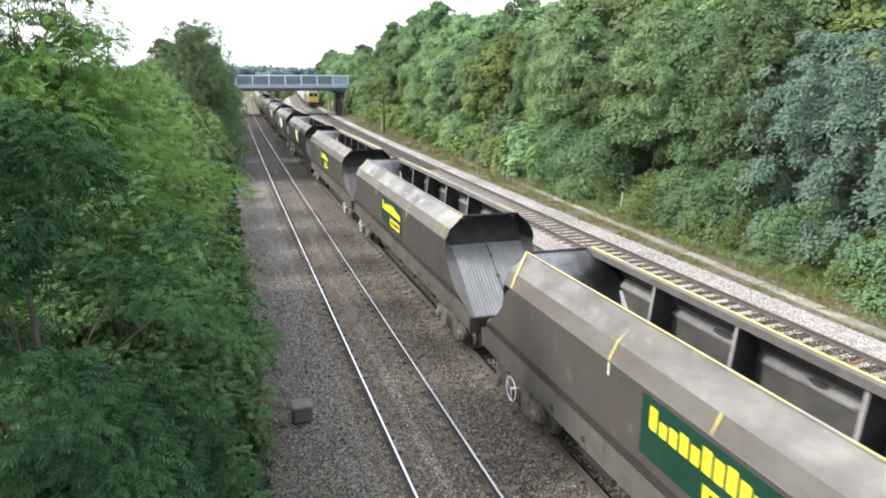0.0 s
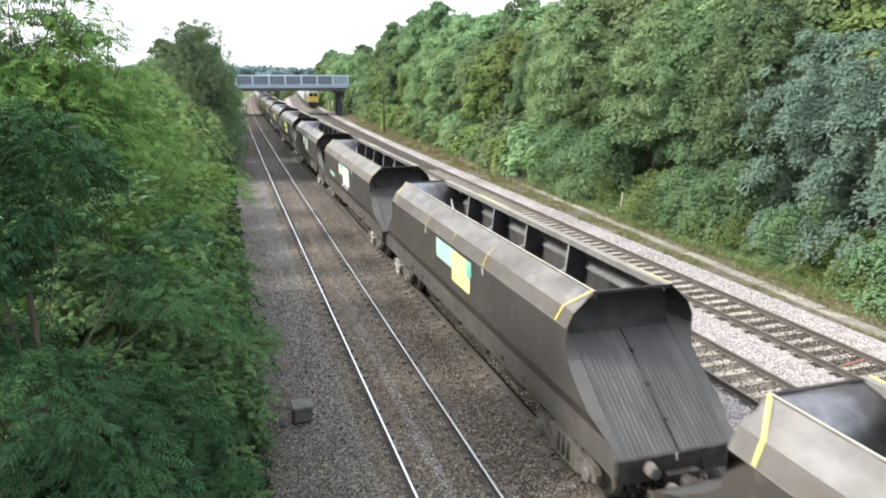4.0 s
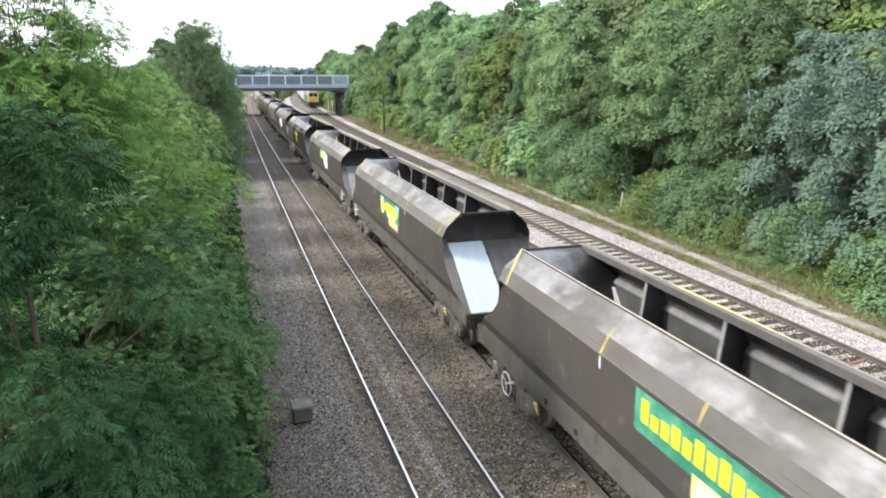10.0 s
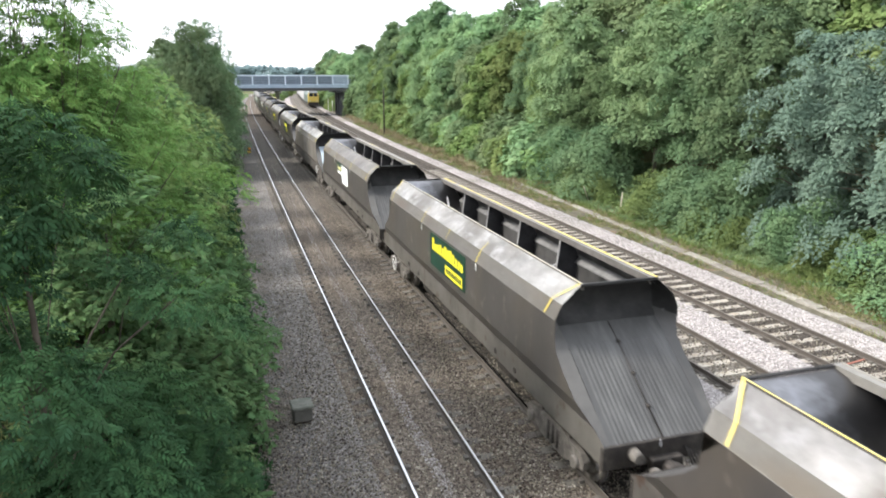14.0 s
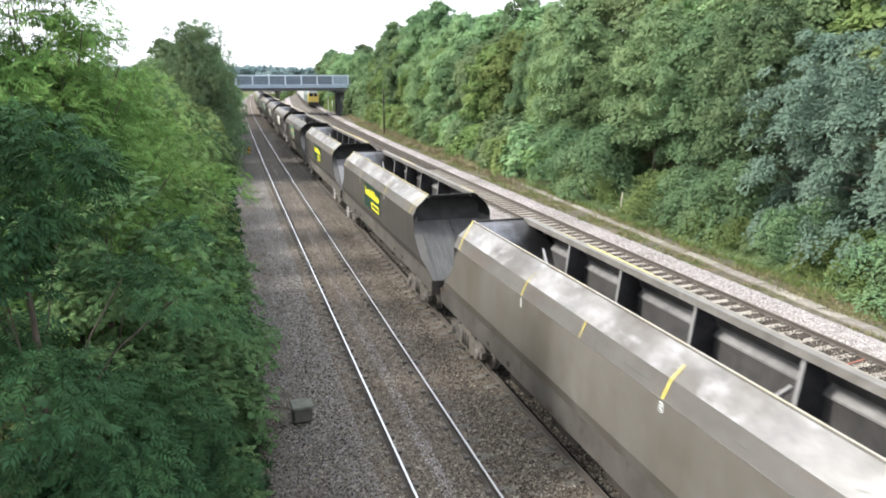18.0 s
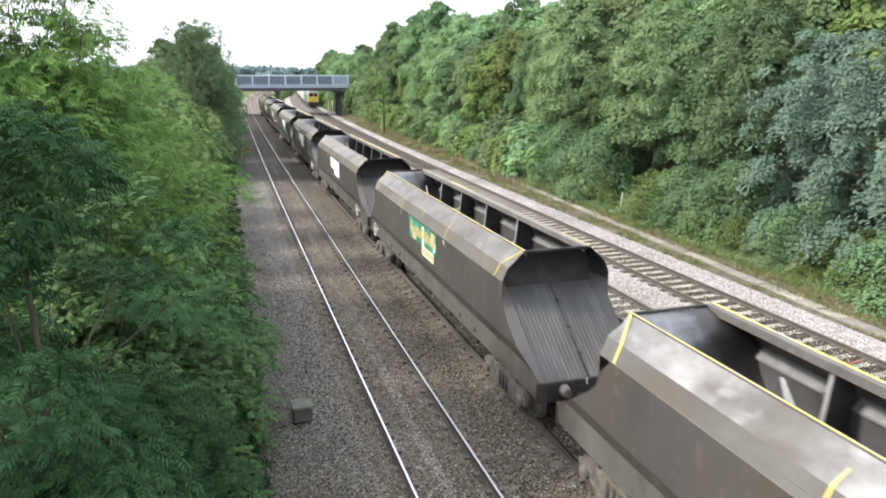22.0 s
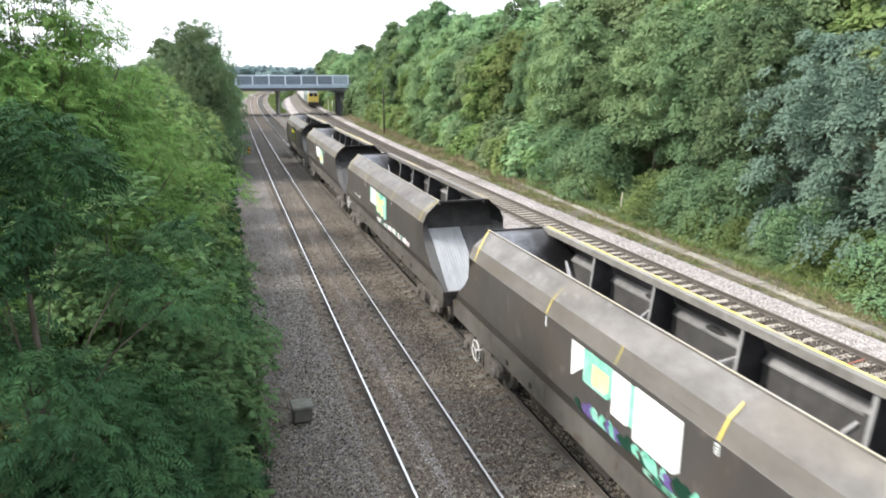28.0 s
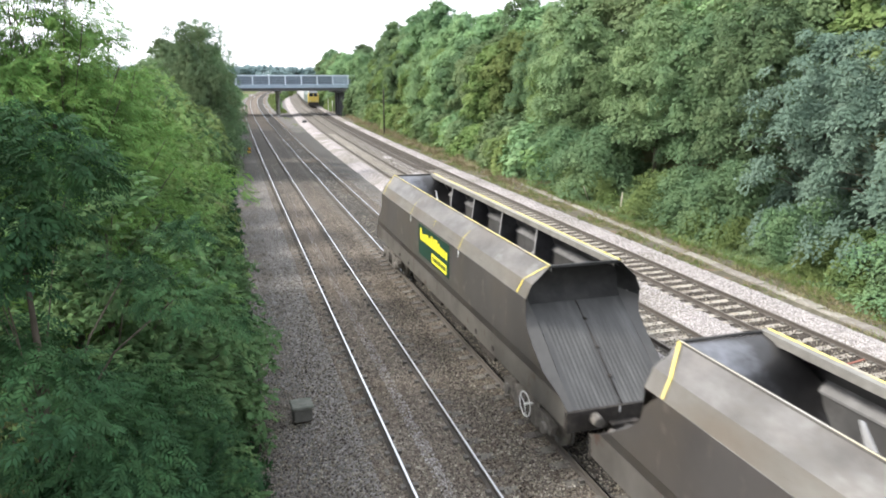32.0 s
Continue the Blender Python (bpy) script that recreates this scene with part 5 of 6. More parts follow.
# ---- road bridge ----
def build_bridge():
    y0, y1 = 140.0, 150.0
    x0, x1 = -3.0, 30.0
    br = empty("road_bridge", pose(0, 0, 0))
    tagged(br, "low road bridge with blue-grey parapet panels over the tracks", "bridge")
    bm = bmesh.new()
    add_box(bm, (x0, y0 + 0.2, 5.15), (x1, y1 - 0.2, 5.75), 0.03)
    part("deck", bm, M_GIRDER, br)
    for y in (y0, y1 - 0.35):
        bm = bmesh.new()
        add_box(bm, (x0, y, 4.55), (x1, y + 0.35, 5.1), 0.03)
        part("girder", bm, M_GIRDER, br)
        bm = bmesh.new()
        add_box(bm, (x0, y - 0.12, 5.1), (x1, y + 0.3, 5.75), 0.03)
        part("edge_beam", bm, M_PARAPET, br)
        bm = bmesh.new()
        add_box(bm, (x0, y - 0.08, 7.32), (x1, y + 0.2, 7.52), 0.02)
        part("top_rail", bm, M_PARAPET_PALE, br)
        x = 5.49 - 3.03 * 3
        while x < x1 - 3.0:
            bm = bmesh.new()
            add_box(bm, (x + 0.13, y + 0.02, 5.77), (x + 3.03 - 0.13, y + 0.08, 7.3), 0.0)
            pn = part("parapet_panel", bm, M_PARAPET if 19.5 < x < 23 else M_PANEL, br)
            bm = bmesh.new()
            add_box(bm, (x - 0.12, y - 0.06, 5.75), (x + 0.12, y + 0.14, 7.33), 0.01)
            part("parapet_post", bm, M_PARAPET_PALE, br)
            bm = bmesh.new()
            for q in (6.1, 6.5, 6.9):
                add_box(bm, (x + 0.13, y - 0.01, q), (x + 2.9, y + 0.02, q + 0.05))
            part("panel_ribbing", bm, M_GIRDER, pn)
            x += 3.03
    for x in (10.3, 22.6):
        for y in ((142.5, 147.5) if x < 15 else (141.5, 144.5, 147.5)):
            bm = bmesh.new()
            hw = 0.22 if x < 15 else 0.5
            add_box(bm, (x - hw, y - hw, -0.6), (x + hw, y + hw, 4.3), 0.05)
            part("pier", bm, M_CONCRETE if x < 15 else M_GIRDER, br)
        bm = bmesh.new()
        add_box(bm, (x - (0.4 if x < 15 else 1.5), y0 + 0.4, 4.1), (x + (0.4 if x < 15 else 1.0), y1 - 0.4, 4.6), 0.05)
        part("crosshead", bm, M_CONCRETE if x < 15 else M_GIRDER, br)
    for xa, xb in ((-3.2, 0.2), (28.0, 30.5)):
        bm = bmesh.new()
        add_box(bm, (xa, y0 - 0.2, -0.6), (xb, y1 + 0.2, 5.2), 0.05)
        part("abutment", bm, M_CONCRETE, br)


build_bridge()


# ---- far train standing past the bridge ----
def build_far_train():
    y = 172.0
    x = TRACKS[4] + GAUGE / 2 + bend_right(y)
    turn = -math.degrees(atan(bend_right(y + 1) - bend_right(y)))
    lo = empty("locomotive", pose(x, y, 0, 0, 0, turn))
    tagged(lo, "green diesel locomotive with a yellow front, standing beyond the bridge", "locomotive")
    bm = bmesh.new()
    add_prism(bm, [(-1.3, 1.1), (1.3, 1.1), (1.3, 2.9), (1.05, 3.65), (0.5, 3.88), (-0.5, 3.88), (-1.05, 3.65), (-1.3, 2.9)], "y", 0.35, 20.5)
    part("body", fix(bm), M_LOCOGRN, lo)
    bm = bmesh.new()
    add_loft(bm, [[(-1.3, 0.34, 1.1), (-1.3, 0.34, 2.9), (-1.05, 0.34, 3.65)], [(-1.2, 0.0, 1.1), (-1.2, -0.02, 2.3), (-1.0, 0.25, 3.6)], [(1.2, 0.0, 1.1), (1.2, -0.02, 2.3), (1.0, 0.25, 3.6)], [(1.3, 0.34, 1.1), (1.3, 0.34, 2.9), (1.05, 0.34, 3.65)]])
    part("nose", fix(bm), M_LOCOYEL, lo, "bright yellow warning nose")
    for s in (-1, 1):
        bm = bmesh.new()
        add_prism(bm, [(s * 0.12, 2.55), (s * 0.98, 2.55), (s * 0.88, 3.3), (s * 0.12, 3.3)], "y", -0.06, 0.25)
        part("windscreen", fix(bm), M_GLASS, lo)
        bm = bmesh.new()
        add_tube(bm, (s * 0.85, -0.06, 1.5), (s * 0.85, 0.02, 1.5), 0.13, 0.13, 12)
        part("headlight", bm, M_PALEWAG, lo)
        bm = bmesh.new()
        add_tube(bm, (s * 0.87, -0.45, 1.05), (s * 0.87, 0.1, 1.05), 0.2, 0.12, 12)
        part("buffer", bm, M_UNDER, lo)
    bm = bmesh.new()
    add_prism(bm, [(-1.06, 3.36), (1.06, 3.36), (1.02, 3.7), (0.5, 3.92), (-0.5, 3.92), (-1.02, 3.7)], "y", 0.1, 3.2)
    part("cab_roof", fix(bm), M_PALEWAG, lo, "pale cab roof")
    bm = bmesh.new()
    add_box(bm, (-1.24, -0.06, 0.8), (1.24, 0.0, 1.22), 0.02)
    part("skirt", bm, M_UNDER, lo)
    bm = bmesh.new()
    add_box(bm, (-1.25, -0.02, 0.35), (1.25, 20.4, 1.1), 0.05)
    part("underframe", bm, M_UNDER, lo)
    for k in range(5):
        yy = y + 22.0 + 15.2 * k
        xx = TRACKS[4] + GAUGE / 2 + bend_right(yy)
        c = empty("hopper_wagon", pose(xx, yy, 0, 0, 0, -math.degrees(atan(bend_right(yy + 1) - bend_right(yy)))))
        tagged(c, "pale grey wagon standing behind the far locomotive", "railway wagon", "standing wagons")
        bm = bmesh.new()
        add_prism(bm, [(-1.2, 0.95), (1.2, 0.95), (1.35, 2.2), (1.35, 3.2), (0.9, 3.7), (-0.9, 3.7), (-1.35, 3.2), (-1.35, 2.2)], "y", 0, 14.6)
        part("body", fix(bm), M_PALEWAG, c)
        bm = bmesh.new()
        add_box(bm, (-1.1, 0.2, 0.1), (1.1, 14.4, 0.95), 0.05)
        part("underframe", bm, M_UNDER, c)


build_far_train()


# ---- trees ----
PLACED = set()


def put(src, x, y, scale, turn, z=None):
    """Sets the prototype itself down first, then copies of it."""
    zz = ground_height(x, y) - 0.1 if z is None else z
    m = pose(x, y, zz, 0, 0, turn)
    if src not in PLACED:
        PLACED.add(src)
        t = src
        t.matrix_basis = m
    else:
        t = copy_thing(src, m)
    t.scale = (scale, scale, scale)
    return t


mid_a = tree("tree", 11, 11.0, 3.6, "mid", "spray", 0.165, 680, "tall mid-green broadleaf tree on the bank", n_blob=112, blob_r=0.19)
mid_b = tree("tree", 12, 10.0, 3.3, "light", "spray", 0.16, 680, "light green broadleaf tree on the bank", n_blob=112, blob_r=0.19, droop=0.55)
mid_c = tree("tree", 17, 10.5, 3.4, "olive", "spray", 0.16, 480, "olive green broadleaf tree turning yellow on the bank", n_blob=96, blob_r=0.2)
dark_a = tree("tree", 13, 12.0, 3.3, "dark", "spray", 0.165, 680, "dark green broadleaf tree on the bank", n_blob=112, blob_r=0.19, droop=0.6)
silver_a = tree("tree", 14, 11.0, 4.2, "silver", "spray", 0.15, 760, "silver-green willow with drooping clumps", base=0.05, n_blob=105, droop=0.5, blob_r=0.155, tilt=0.9)
bush_a = tree("bush", 15, 3.8, 2.3, "dark", "spray", 0.13, 600, "dense mid-green bush at the foot of the bank", "bush", base=0.03, n_blob=34, trunk_r=0.05, blob_r=0.34)
bush_b = tree("bush", 16, 3.1, 2.1, "light", "spray", 0.12, 600, "dense light green bush at the foot of the bank", "bush", base=0.03, n_blob=32, trunk_r=0.05, blob_r=0.34)
bush_s = tree("bush", 41, 1.3, 0.85, "mid", "spray", 0.12, 330, "low green bush at the foot of the bank", "bush", base=0.02, n_blob=26, trunk_r=0.03, blob_r=0.36)
bush_t = tree("bush", 42, 1.2, 0.8, "light", "spray", 0.12, 330, "low light green bush at the foot of the bank", "bush", base=0.02, n_blob=26, trunk_r=0.03, blob_r=0.36)
far_mid = tree("tree", 31, 11.0, 3.6, "mid", "flake", 0.25, 450, "tall mid-green broadleaf tree on the bank", n_blob=104, blob_r=0.2, droop=0.55)
far_light = tree("tree", 32, 10.0, 3.3, "light", "flake", 0.25, 450, "light green broadleaf tree on the bank", n_blob=104, blob_r=0.2)
far_dark = tree("tree", 33, 12.0, 3.3, "dark", "flake", 0.25, 450, "dark green broadleaf tree on the bank", n_blob=104, blob_r=0.2)
far_bush = tree("bush", 35, 3.6, 2.3, "mid", "flake", 0.34, 170, "dense mid-green bush at the foot of the bank", "bush", base=0.03, n_blob=30, trunk_r=0.05, blob_r=0.36)
far_bush_b = tree("bush", 36, 3.2, 2.2, "light", "flake", 0.34, 170, "dense light green bush at the foot of the bank", "bush", base=0.03, n_blob=30, trunk_r=0.05, blob_r=0.36)


def build_right_bank():
    rng = random.Random(5)
    y = 10.0
    while y < 150:
        if not 19 < y < 27 and not 34.4 < y < 38.5:
            put(rng.choice((bush_a, bush_b) if y < 48 else (far_bush, far_bush_b)), 23.1 + bend_right(y) + rng.uniform(-0.5, 0.6), y, rng.uniform(0.75, 1.15), rng.uniform(0, 360))
        y += rng.uniform(2.0, 2.9)
    y = 11.0
    while y < 120:
        if 33 < y < 37.5:
            pass
        elif y < 48:
            put(rng.choice((bush_s, bush_t, bush_s)), rng.uniform(21.2, 22.4) + bend_right(y), y, rng.uniform(0.5, 1.15), rng.uniform(0, 360))
        else:
            put(rng.choice((far_bush, far_bush_b)), rng.uniform(21.3, 22.6) + bend_right(y), y, rng.uniform(0.2, 0.45), rng.uniform(0, 360))
        y += rng.uniform(0.8, 1.5) * (1 + y / 60)
    y = 10.0
    while y < 150:
        src = silver_a if 17 < y < 28 else rng.choice((mid_a, mid_b, mid_a, dark_a, mid_c) if y < 62 else (far_mid, far_mid, far_light, far_light, far_dark))
        put(src, (25.2 if src is silver_a else 26.4) + bend_right(y) + rng.uniform(-0.8, 0.8), y, rng.uniform(0.78, 1.0), rng.uniform(0, 360))
        y += rng.uniform(4.2, 5.4)
    y = 14.0
    while y < 160:
        tall = 1.1 if y < 58 else (0.98 if y < 78 else (1.04 if y < 118 else 1.1))
        put(rng.choice((far_mid, far_light, far_light, far_mid, far_dark)), 31.5 + bend_right(y) + rng.uniform(-1, 1), y, tall * rng.uniform(0.95, 1.12), rng.uniform(0, 360))
        y += rng.uniform(5.0, 7.0)
    for y, x, s in ((165, 31, 1.0), (176, 33, 0.95), (190, 36, 1.05), (205, 39, 1.0), (222, 43, 1.0), (240, 46, 1.05), (262, 52, 1.05), (285, 57, 1.1),
                    (186, 31.0, 1.1), (206, 33.2, 1.12), (228, 35.4, 1.15), (255, 37.8, 1.2), (285, 40.4, 1.25), (106, 32.4, 1.26), (110, 33.6, 1.2)):
        put(rng.choice((far_mid, far_dark)), x, y, s, rng.uniform(0, 360))
    for y, x, s in ((157, 27.5, 0.9), (163, 28.5, 1.1), (171, 29.5, 1.2), (180, 31, 1.3), (192, 33.5, 1.4), (206, 36, 1.5), (222, 39.5, 1.6), (240, 43, 1.8), (262, 47, 2.0),
                    (166, 12.2, 0.3), (175, 12.6, 0.3), (186, 13.4, 0.4), (198, 14.2, 0.4), (214, 15.5, 0.5), (232, 17.5, 0.6), (250, 20, 0.7), (275, 23.5, 0.8), (300, 27, 1.0)):
        put(rng.choice((far_bush, far_bush_b)), x, y, s, rng.uniform(0, 360), -0.4)


build_right_bank()
for k, (bx, by, bs) in enumerate(((24.0, 20.5, 0.5), (24.4, 23.0, 0.6), (24.2, 25.5, 0.55), (23.6, 18.6, 0.6), (22.6, 17.2, 0.62), (22.9, 19.6, 0.55), (22.5, 21.4, 0.5), (22.8, 23.6, 0.6), (22.4, 26.0, 0.52),
                                  (22.7, 28.4, 0.6), (22.2, 15.0, 0.6), (23.2, 13.2, 0.85), (22.0, 12.4, 0.5), (23.3, 31.0, 0.6), (22.7, 39.5, 0.55), (22.9, 42.5, 0.6))):
    put((bush_b, bush_a, bush_b)[k % 3], bx, by, bs, 70 * by)
for by, bs in ((160, 0.9), (168, 1.0), (177, 1.1), (186, 1.2), (196, 1.3), (207, 1.4), (220, 1.5), (236, 1.6)):
    put(far_bush if by % 2 else far_bush_b, 20.4 + bend_right(by) + 0.4 * bs, by, bs, 50 * by)
put(far_mid, 26.0, 133.0, 0.72, 10)
put(far_bush, 25.2, 129.0, 1.1, 10)
put(far_light, 27.0, 126.0, 0.7, 80)
put(far_bush, 25.3, 136.0, 1.5, 60)
put(far_mid, 26.4, 138.0, 0.8, 200)
put(mid_c, 25.4, 47.0, 0.72, 40)
put(mid_c, 30.0, 30.0, 0.9, 140)

ash_a = tree("ash_tree", 21, 8.0, 2.6, "ash", "ash", 0.19, 950, "young ash tree with feathery leaves close beside the line", base=0.06, n_blob=44, droop=0.1, blob_r=0.21, tilt=0.35)
ash_b = tree("ash_tree", 22, 7.4, 2.5, "ashlight", "ash", 0.2, 700, "light green young ash tree", base=0.06, n_blob=48, droop=0.15, blob_r=0.21, tilt=0.4)
ash_c = tree("ash_tree", 23, 10.6, 1.75, "ashlight", "ash", 0.21, 330, "tall thin ash tree with sparse top branches", base=0.3, n_blob=84, droop=0.2, blob_r=0.24)
maple_a = tree("maple_shrub", 27, 3.1, 1.15, "maple", "spray", 0.15, 700, "young maple with yellow-green tips leaning over the cess", "shrub", base=0.05, n_blob=28, blob_r=0.25, droop=0.1, tilt=0.3, trunk_r=0.04)
shrub_a = tree("shrub", 25, 7.0, 2.4, "light", "spray", 0.2, 260, "light green shrub beside the cess", "shrub", base=0.06, n_blob=56, blob_r=0.28)
shrub_b = tree("shrub", 26, 7.0, 2.4, "maple", "spray", 0.165, 600, "mid-green maple shrub beside the cess", "shrub", base=0.06, n_blob=44, blob_r=0.21, droop=0.12, tilt=0.35)
far_a = tree("birch_tree", 24, 13.2, 3.1, "dark", "willow", 0.26, 420, "tall dark green birch with hanging twigs beside the far cess", base=0.03, n_blob=140, blob_r=0.16, droop=1.2, peak=0.3, tilt=1.2)


SWAYING = []


def build_left_bank():
    rng = random.Random(9)
    for src, x, y, s, z in ((ash_a, -2.45, 8.8, 0.94, -0.4), (shrub_b, -2.2, 12.7, 0.95, -0.5), (ash_c, -2.95, 14.4, 0.92, -0.2), (ash_c, -3.85, 14.9, 0.93, 0.1), (ash_a, -0.85, 9.9, 0.42, -0.4), (maple_a, -1.25, 13.1, 1.2, -0.4), (maple_a, -0.3, 14.4, 0.95, -0.4), (maple_a, -0.33, 16.8, 1.0, -0.4), (maple_a, -0.85, 12.1, 0.7, -0.4), (maple_a, -0.42, 20.2, 1.0, -0.4), (maple_a, -0.45, 24.5, 0.9, -0.4), (shrub_b, -2.5, 16.6, 0.82, -0.4), (ash_c, -2.6, 16.6, 0.84, -0.3), (ash_b, -2.95, 20.2, 1.12, -0.2), (ash_a, -5.4, 7.8, 1.15, 0.8), (ash_c, -5.6, 15.5, 1.05, 0.6),
                            (shrub_a, -2.75, 24.0, 1.12, -0.4), (shrub_b, -5.0, 21, 1.05, 0.5), (shrub_b, -2.7, 30.0, 1.1, -0.4), (shrub_a, -2.5, 35.5, 1.05, -0.4), (shrub_a, -3.9, 42.0, 1.05, -0.4), (shrub_b, -3.4, 47, 0.75, -0.4),
                            (far_a, -2.2, 57.0, 0.9, -0.5), (far_a, -1.2, 60.0, 0.92, -0.5), (far_a, -0.5, 65.0, 0.8, -0.5), (far_a, -0.2, 72.0, 0.72, -0.5), (far_dark, -1.6, 73.0, 0.72, -0.5), (far_mid, -1.8, 82.0, 0.7, -0.5), (far_dark, -1.5, 95.0, 0.7, -0.5), (far_mid, -1.2, 110.0, 0.75, -0.5), (far_dark, -0.8, 126.0, 0.75, -0.5),
                            # trees added behind and between the rest, to block sun gaps on the tracks
                            (far_mid, -7.0, 27.0, 0.55, 1.4), (far_light, -6.6, 34.0, 0.58, 1.3), (far_mid, -6.8, 41.0, 0.6, 1.3), (far_dark, -7.2, 63.0, 0.5, 1.4), (far_mid, -6.0, 72.0, 0.7, 1.2), (far_dark, -5.4, 80.0, 0.8, 1.2), (far_mid, -4.8, 88.0, 0.85, 1.1), (far_dark, -4.6, 96.0, 0.85, 1.1), (far_mid, -4.4, 104.0, 0.9, 1.0), (far_dark, -4.0, 112.0, 0.9, 1.0), (far_mid, -3.8, 120.0, 0.9, 1.0), (far_dark, -1.2, 77.5, 0.7, -0.5), (far_dark, -1.2, 88.5, 0.7, -0.5), (far_dark, -1.0, 102.5, 0.72, -0.5), (far_mid, -0.8, 118.0, 0.72, -0.5), (far_mid, -0.6, 134.0, 0.75, -0.5)):
        t = put(src, x, y, s, rng.uniform(0, 360), z)
        if y < 32 and x > -5.0:
            SWAYING.append([c for c in t.children if c.name.startswith("crown")][0])


build_left_bank()
for spare in (mid_a, mid_b, mid_c, dark_a, silver_a, bush_a, bush_b, bush_s, bush_t, far_mid, far_light, far_dark, far_bush, far_bush_b, ash_a, ash_b, ash_c, maple_a, shrub_a, shrub_b, far_a):
    if spare not in PLACED:
        for o in (*spare.children, spare):
            bpy.data.objects.remove(o)


def ground_cover():
    """Weeds, grass and dry stalks along both banks, and loose ballast stones."""
    rng = np.random.default_rng(31)

    def strip(name, n, x0, x1, y0, y1, size, kind, mat, label, side, lean=0.5):
        y = y0 * (y1 / y0) ** rng.uniform(0, 1, n)
        x = rng.uniform(x0, x1, n)
        patch = np.array([noise.noise(Vector((a * 0.7, b * 0.5, 2.0 + x0))) for a, b in zip(x, y)])
        keep = patch > rng.uniform(-0.45, 0.25, n)
        x, y = x[keep], y[keep]
        x = x + np.array([(bend_right if side > 0 else bend_left)(v) for v in y])
        z = np.array([ground_height(a, b) for a, b in zip(x, y)]) - 0.02
        m = len(x)
        heading = unit(rng, m) * lean + np.array([0, 0, 1.0])
        up = unit(rng, m) + np.array([-0.4 * side, -0.5, 0.3])
        ob = sprays(rng, name, np.stack([x, y, z], 1), heading, up, size * rng.uniform(0.5, 1.3, m) * (1 + y / 90), kind, mat)
        tagged(ob, label, "vegetation", kind="stuff")
    strip("weeds", 30000, 20.9, 24.0, 10, 140, 0.19, "tuft", M_LEAF["mid"], "leafy green weeds along the bank foot", 1)
    strip("sunny_weeds", 12000, 20.7, 22.6, 10, 140, 0.17, "tuft", M_LEAF["light"], "sunlit yellow-green weeds along the bank foot", 1)
    strip("rough_grass", 9000, 20.3, 22.8, 10, 140, 0.24, "blade", M_LEAF["grass"], "rough grass along the bank foot", 1)
    strip("cess_weeds", 11000, 18.6, 20.4, 10, 120, 0.085, "tuft", M_LEAF["grass"], "small weeds on the cess", 1, 0.7)
    strip("cess_grass", 9000, 18.6, 20.8, 10, 120, 0.2, "blade", M_LEAF["grass"], "thin grass on the cess", 1, 0.9)
    # dark undergrowth added where the bank lies in shade
    strip("shade_weeds", 9000, 23.4, 27.5, 12, 60, 0.3, "tuft", M_LEAF["dark"], "dark undergrowth filling the shade below the bank trees", 1)
    strip("dry_weeds", 19000, 18.6, 22.4, 10, 120, 0.2, "blade", M_LEAF["dry"], "dry brown stalks on the cess", 1, 0.9)
    strip("hay", 5000, 19.4, 22.6, 45, 135, 0.36, "blade", M_LEAF["dry"], "bleached long grass along the bank foot", 1, 0.7)
    strip("bank_weeds", 9000, -3.0, 0.35, 9, 110, 0.25, "tuft", M_LEAF["ash"], "low weeds along the left cess", -1)

    def stones(name, n, x0, x1, y0, y1, size, bend, height, mat, label):
        y = y0 * (y1 / y0) ** (1 - np.sqrt(1 - rng.uniform(0, 1, n)))
        x = rng.uniform(x0, x1, n)
        z = np.array([height(v) for v in x])
        x = x + np.array([bend(v) for v in y])
        base = np.array([(1, 0, 0), (-1, 0, 0), (0, 1, 0), (0, -1, 0), (0, 0, 1), (0, 0, -1)], dtype=float)
        tri = np.array([(0, 2, 4), (2, 1, 4), (1, 3, 4), (3, 0, 4), (2, 0, 5), (1, 2, 5), (3, 1, 5), (0, 3, 5)])
        q = unit(rng, n)
        e1 = np.cross(q, unit(rng, n))
        e1 /= np.linalg.norm(e1, axis=1, keepdims=True)
        e2 = np.cross(q, e1)
        s = size * rng.uniform(0.5, 1.2, (n, 6)) * rng.uniform(0.7, 1.25, (n, 1))
        v = base[None] * s[:, :, None]
        w = v[:, :, 0:1] * e1[:, None] + v[:, :, 1:2] * e2[:, None] + v[:, :, 2:3] * q[:, None] + np.stack([x, y, z], 1)[:, None]
        ob = array_mesh(name, w.reshape(-1, 3), (tri[None] + (np.arange(n) * 6)[:, None, None]).reshape(-1, 3), mat)
        tagged(ob, label, "ballast stones", kind="stuff")

    def left_height(x):
        return -0.215 if x < 1.6 else -0.185

    def heap(x):
        return float(np.interp(x, [9.9, 10.4, 10.95, 11.45, 13.3, 13.75, 14.35, 14.85, 16.8, 17.15, 17.8, 18.65], [-0.3, -0.17, -0.1, -0.18, -0.18, -0.06, -0.04, -0.17, -0.18, -0.08, -0.1, -0.34]))
    stones("loose_ballast", 38000, 0.15, 5.7, 9.0, 85, 0.025, bend_left, left_height, M_STONES_BROWN, "loose brown ballast stones")
    stones("loose_ballast", 26000, 5.2, 9.3, 9.0, 75, 0.026, bend_left, left_height, M_STONES_BROWN, "loose tan-brown ballast stones between two tracks")
    strip("verge_weeds", 1500, 9.6, 11.6, 152, 290, 0.22, "tuft", M_LEAF["light"], "bright weeds between the far tracks", -1)
    strip("verge_weeds", 2600, -4.0, 1.4, 138, 280, 0.3, "tuft", M_LEAF["mid"], "green weeds on the far left verge", -1)
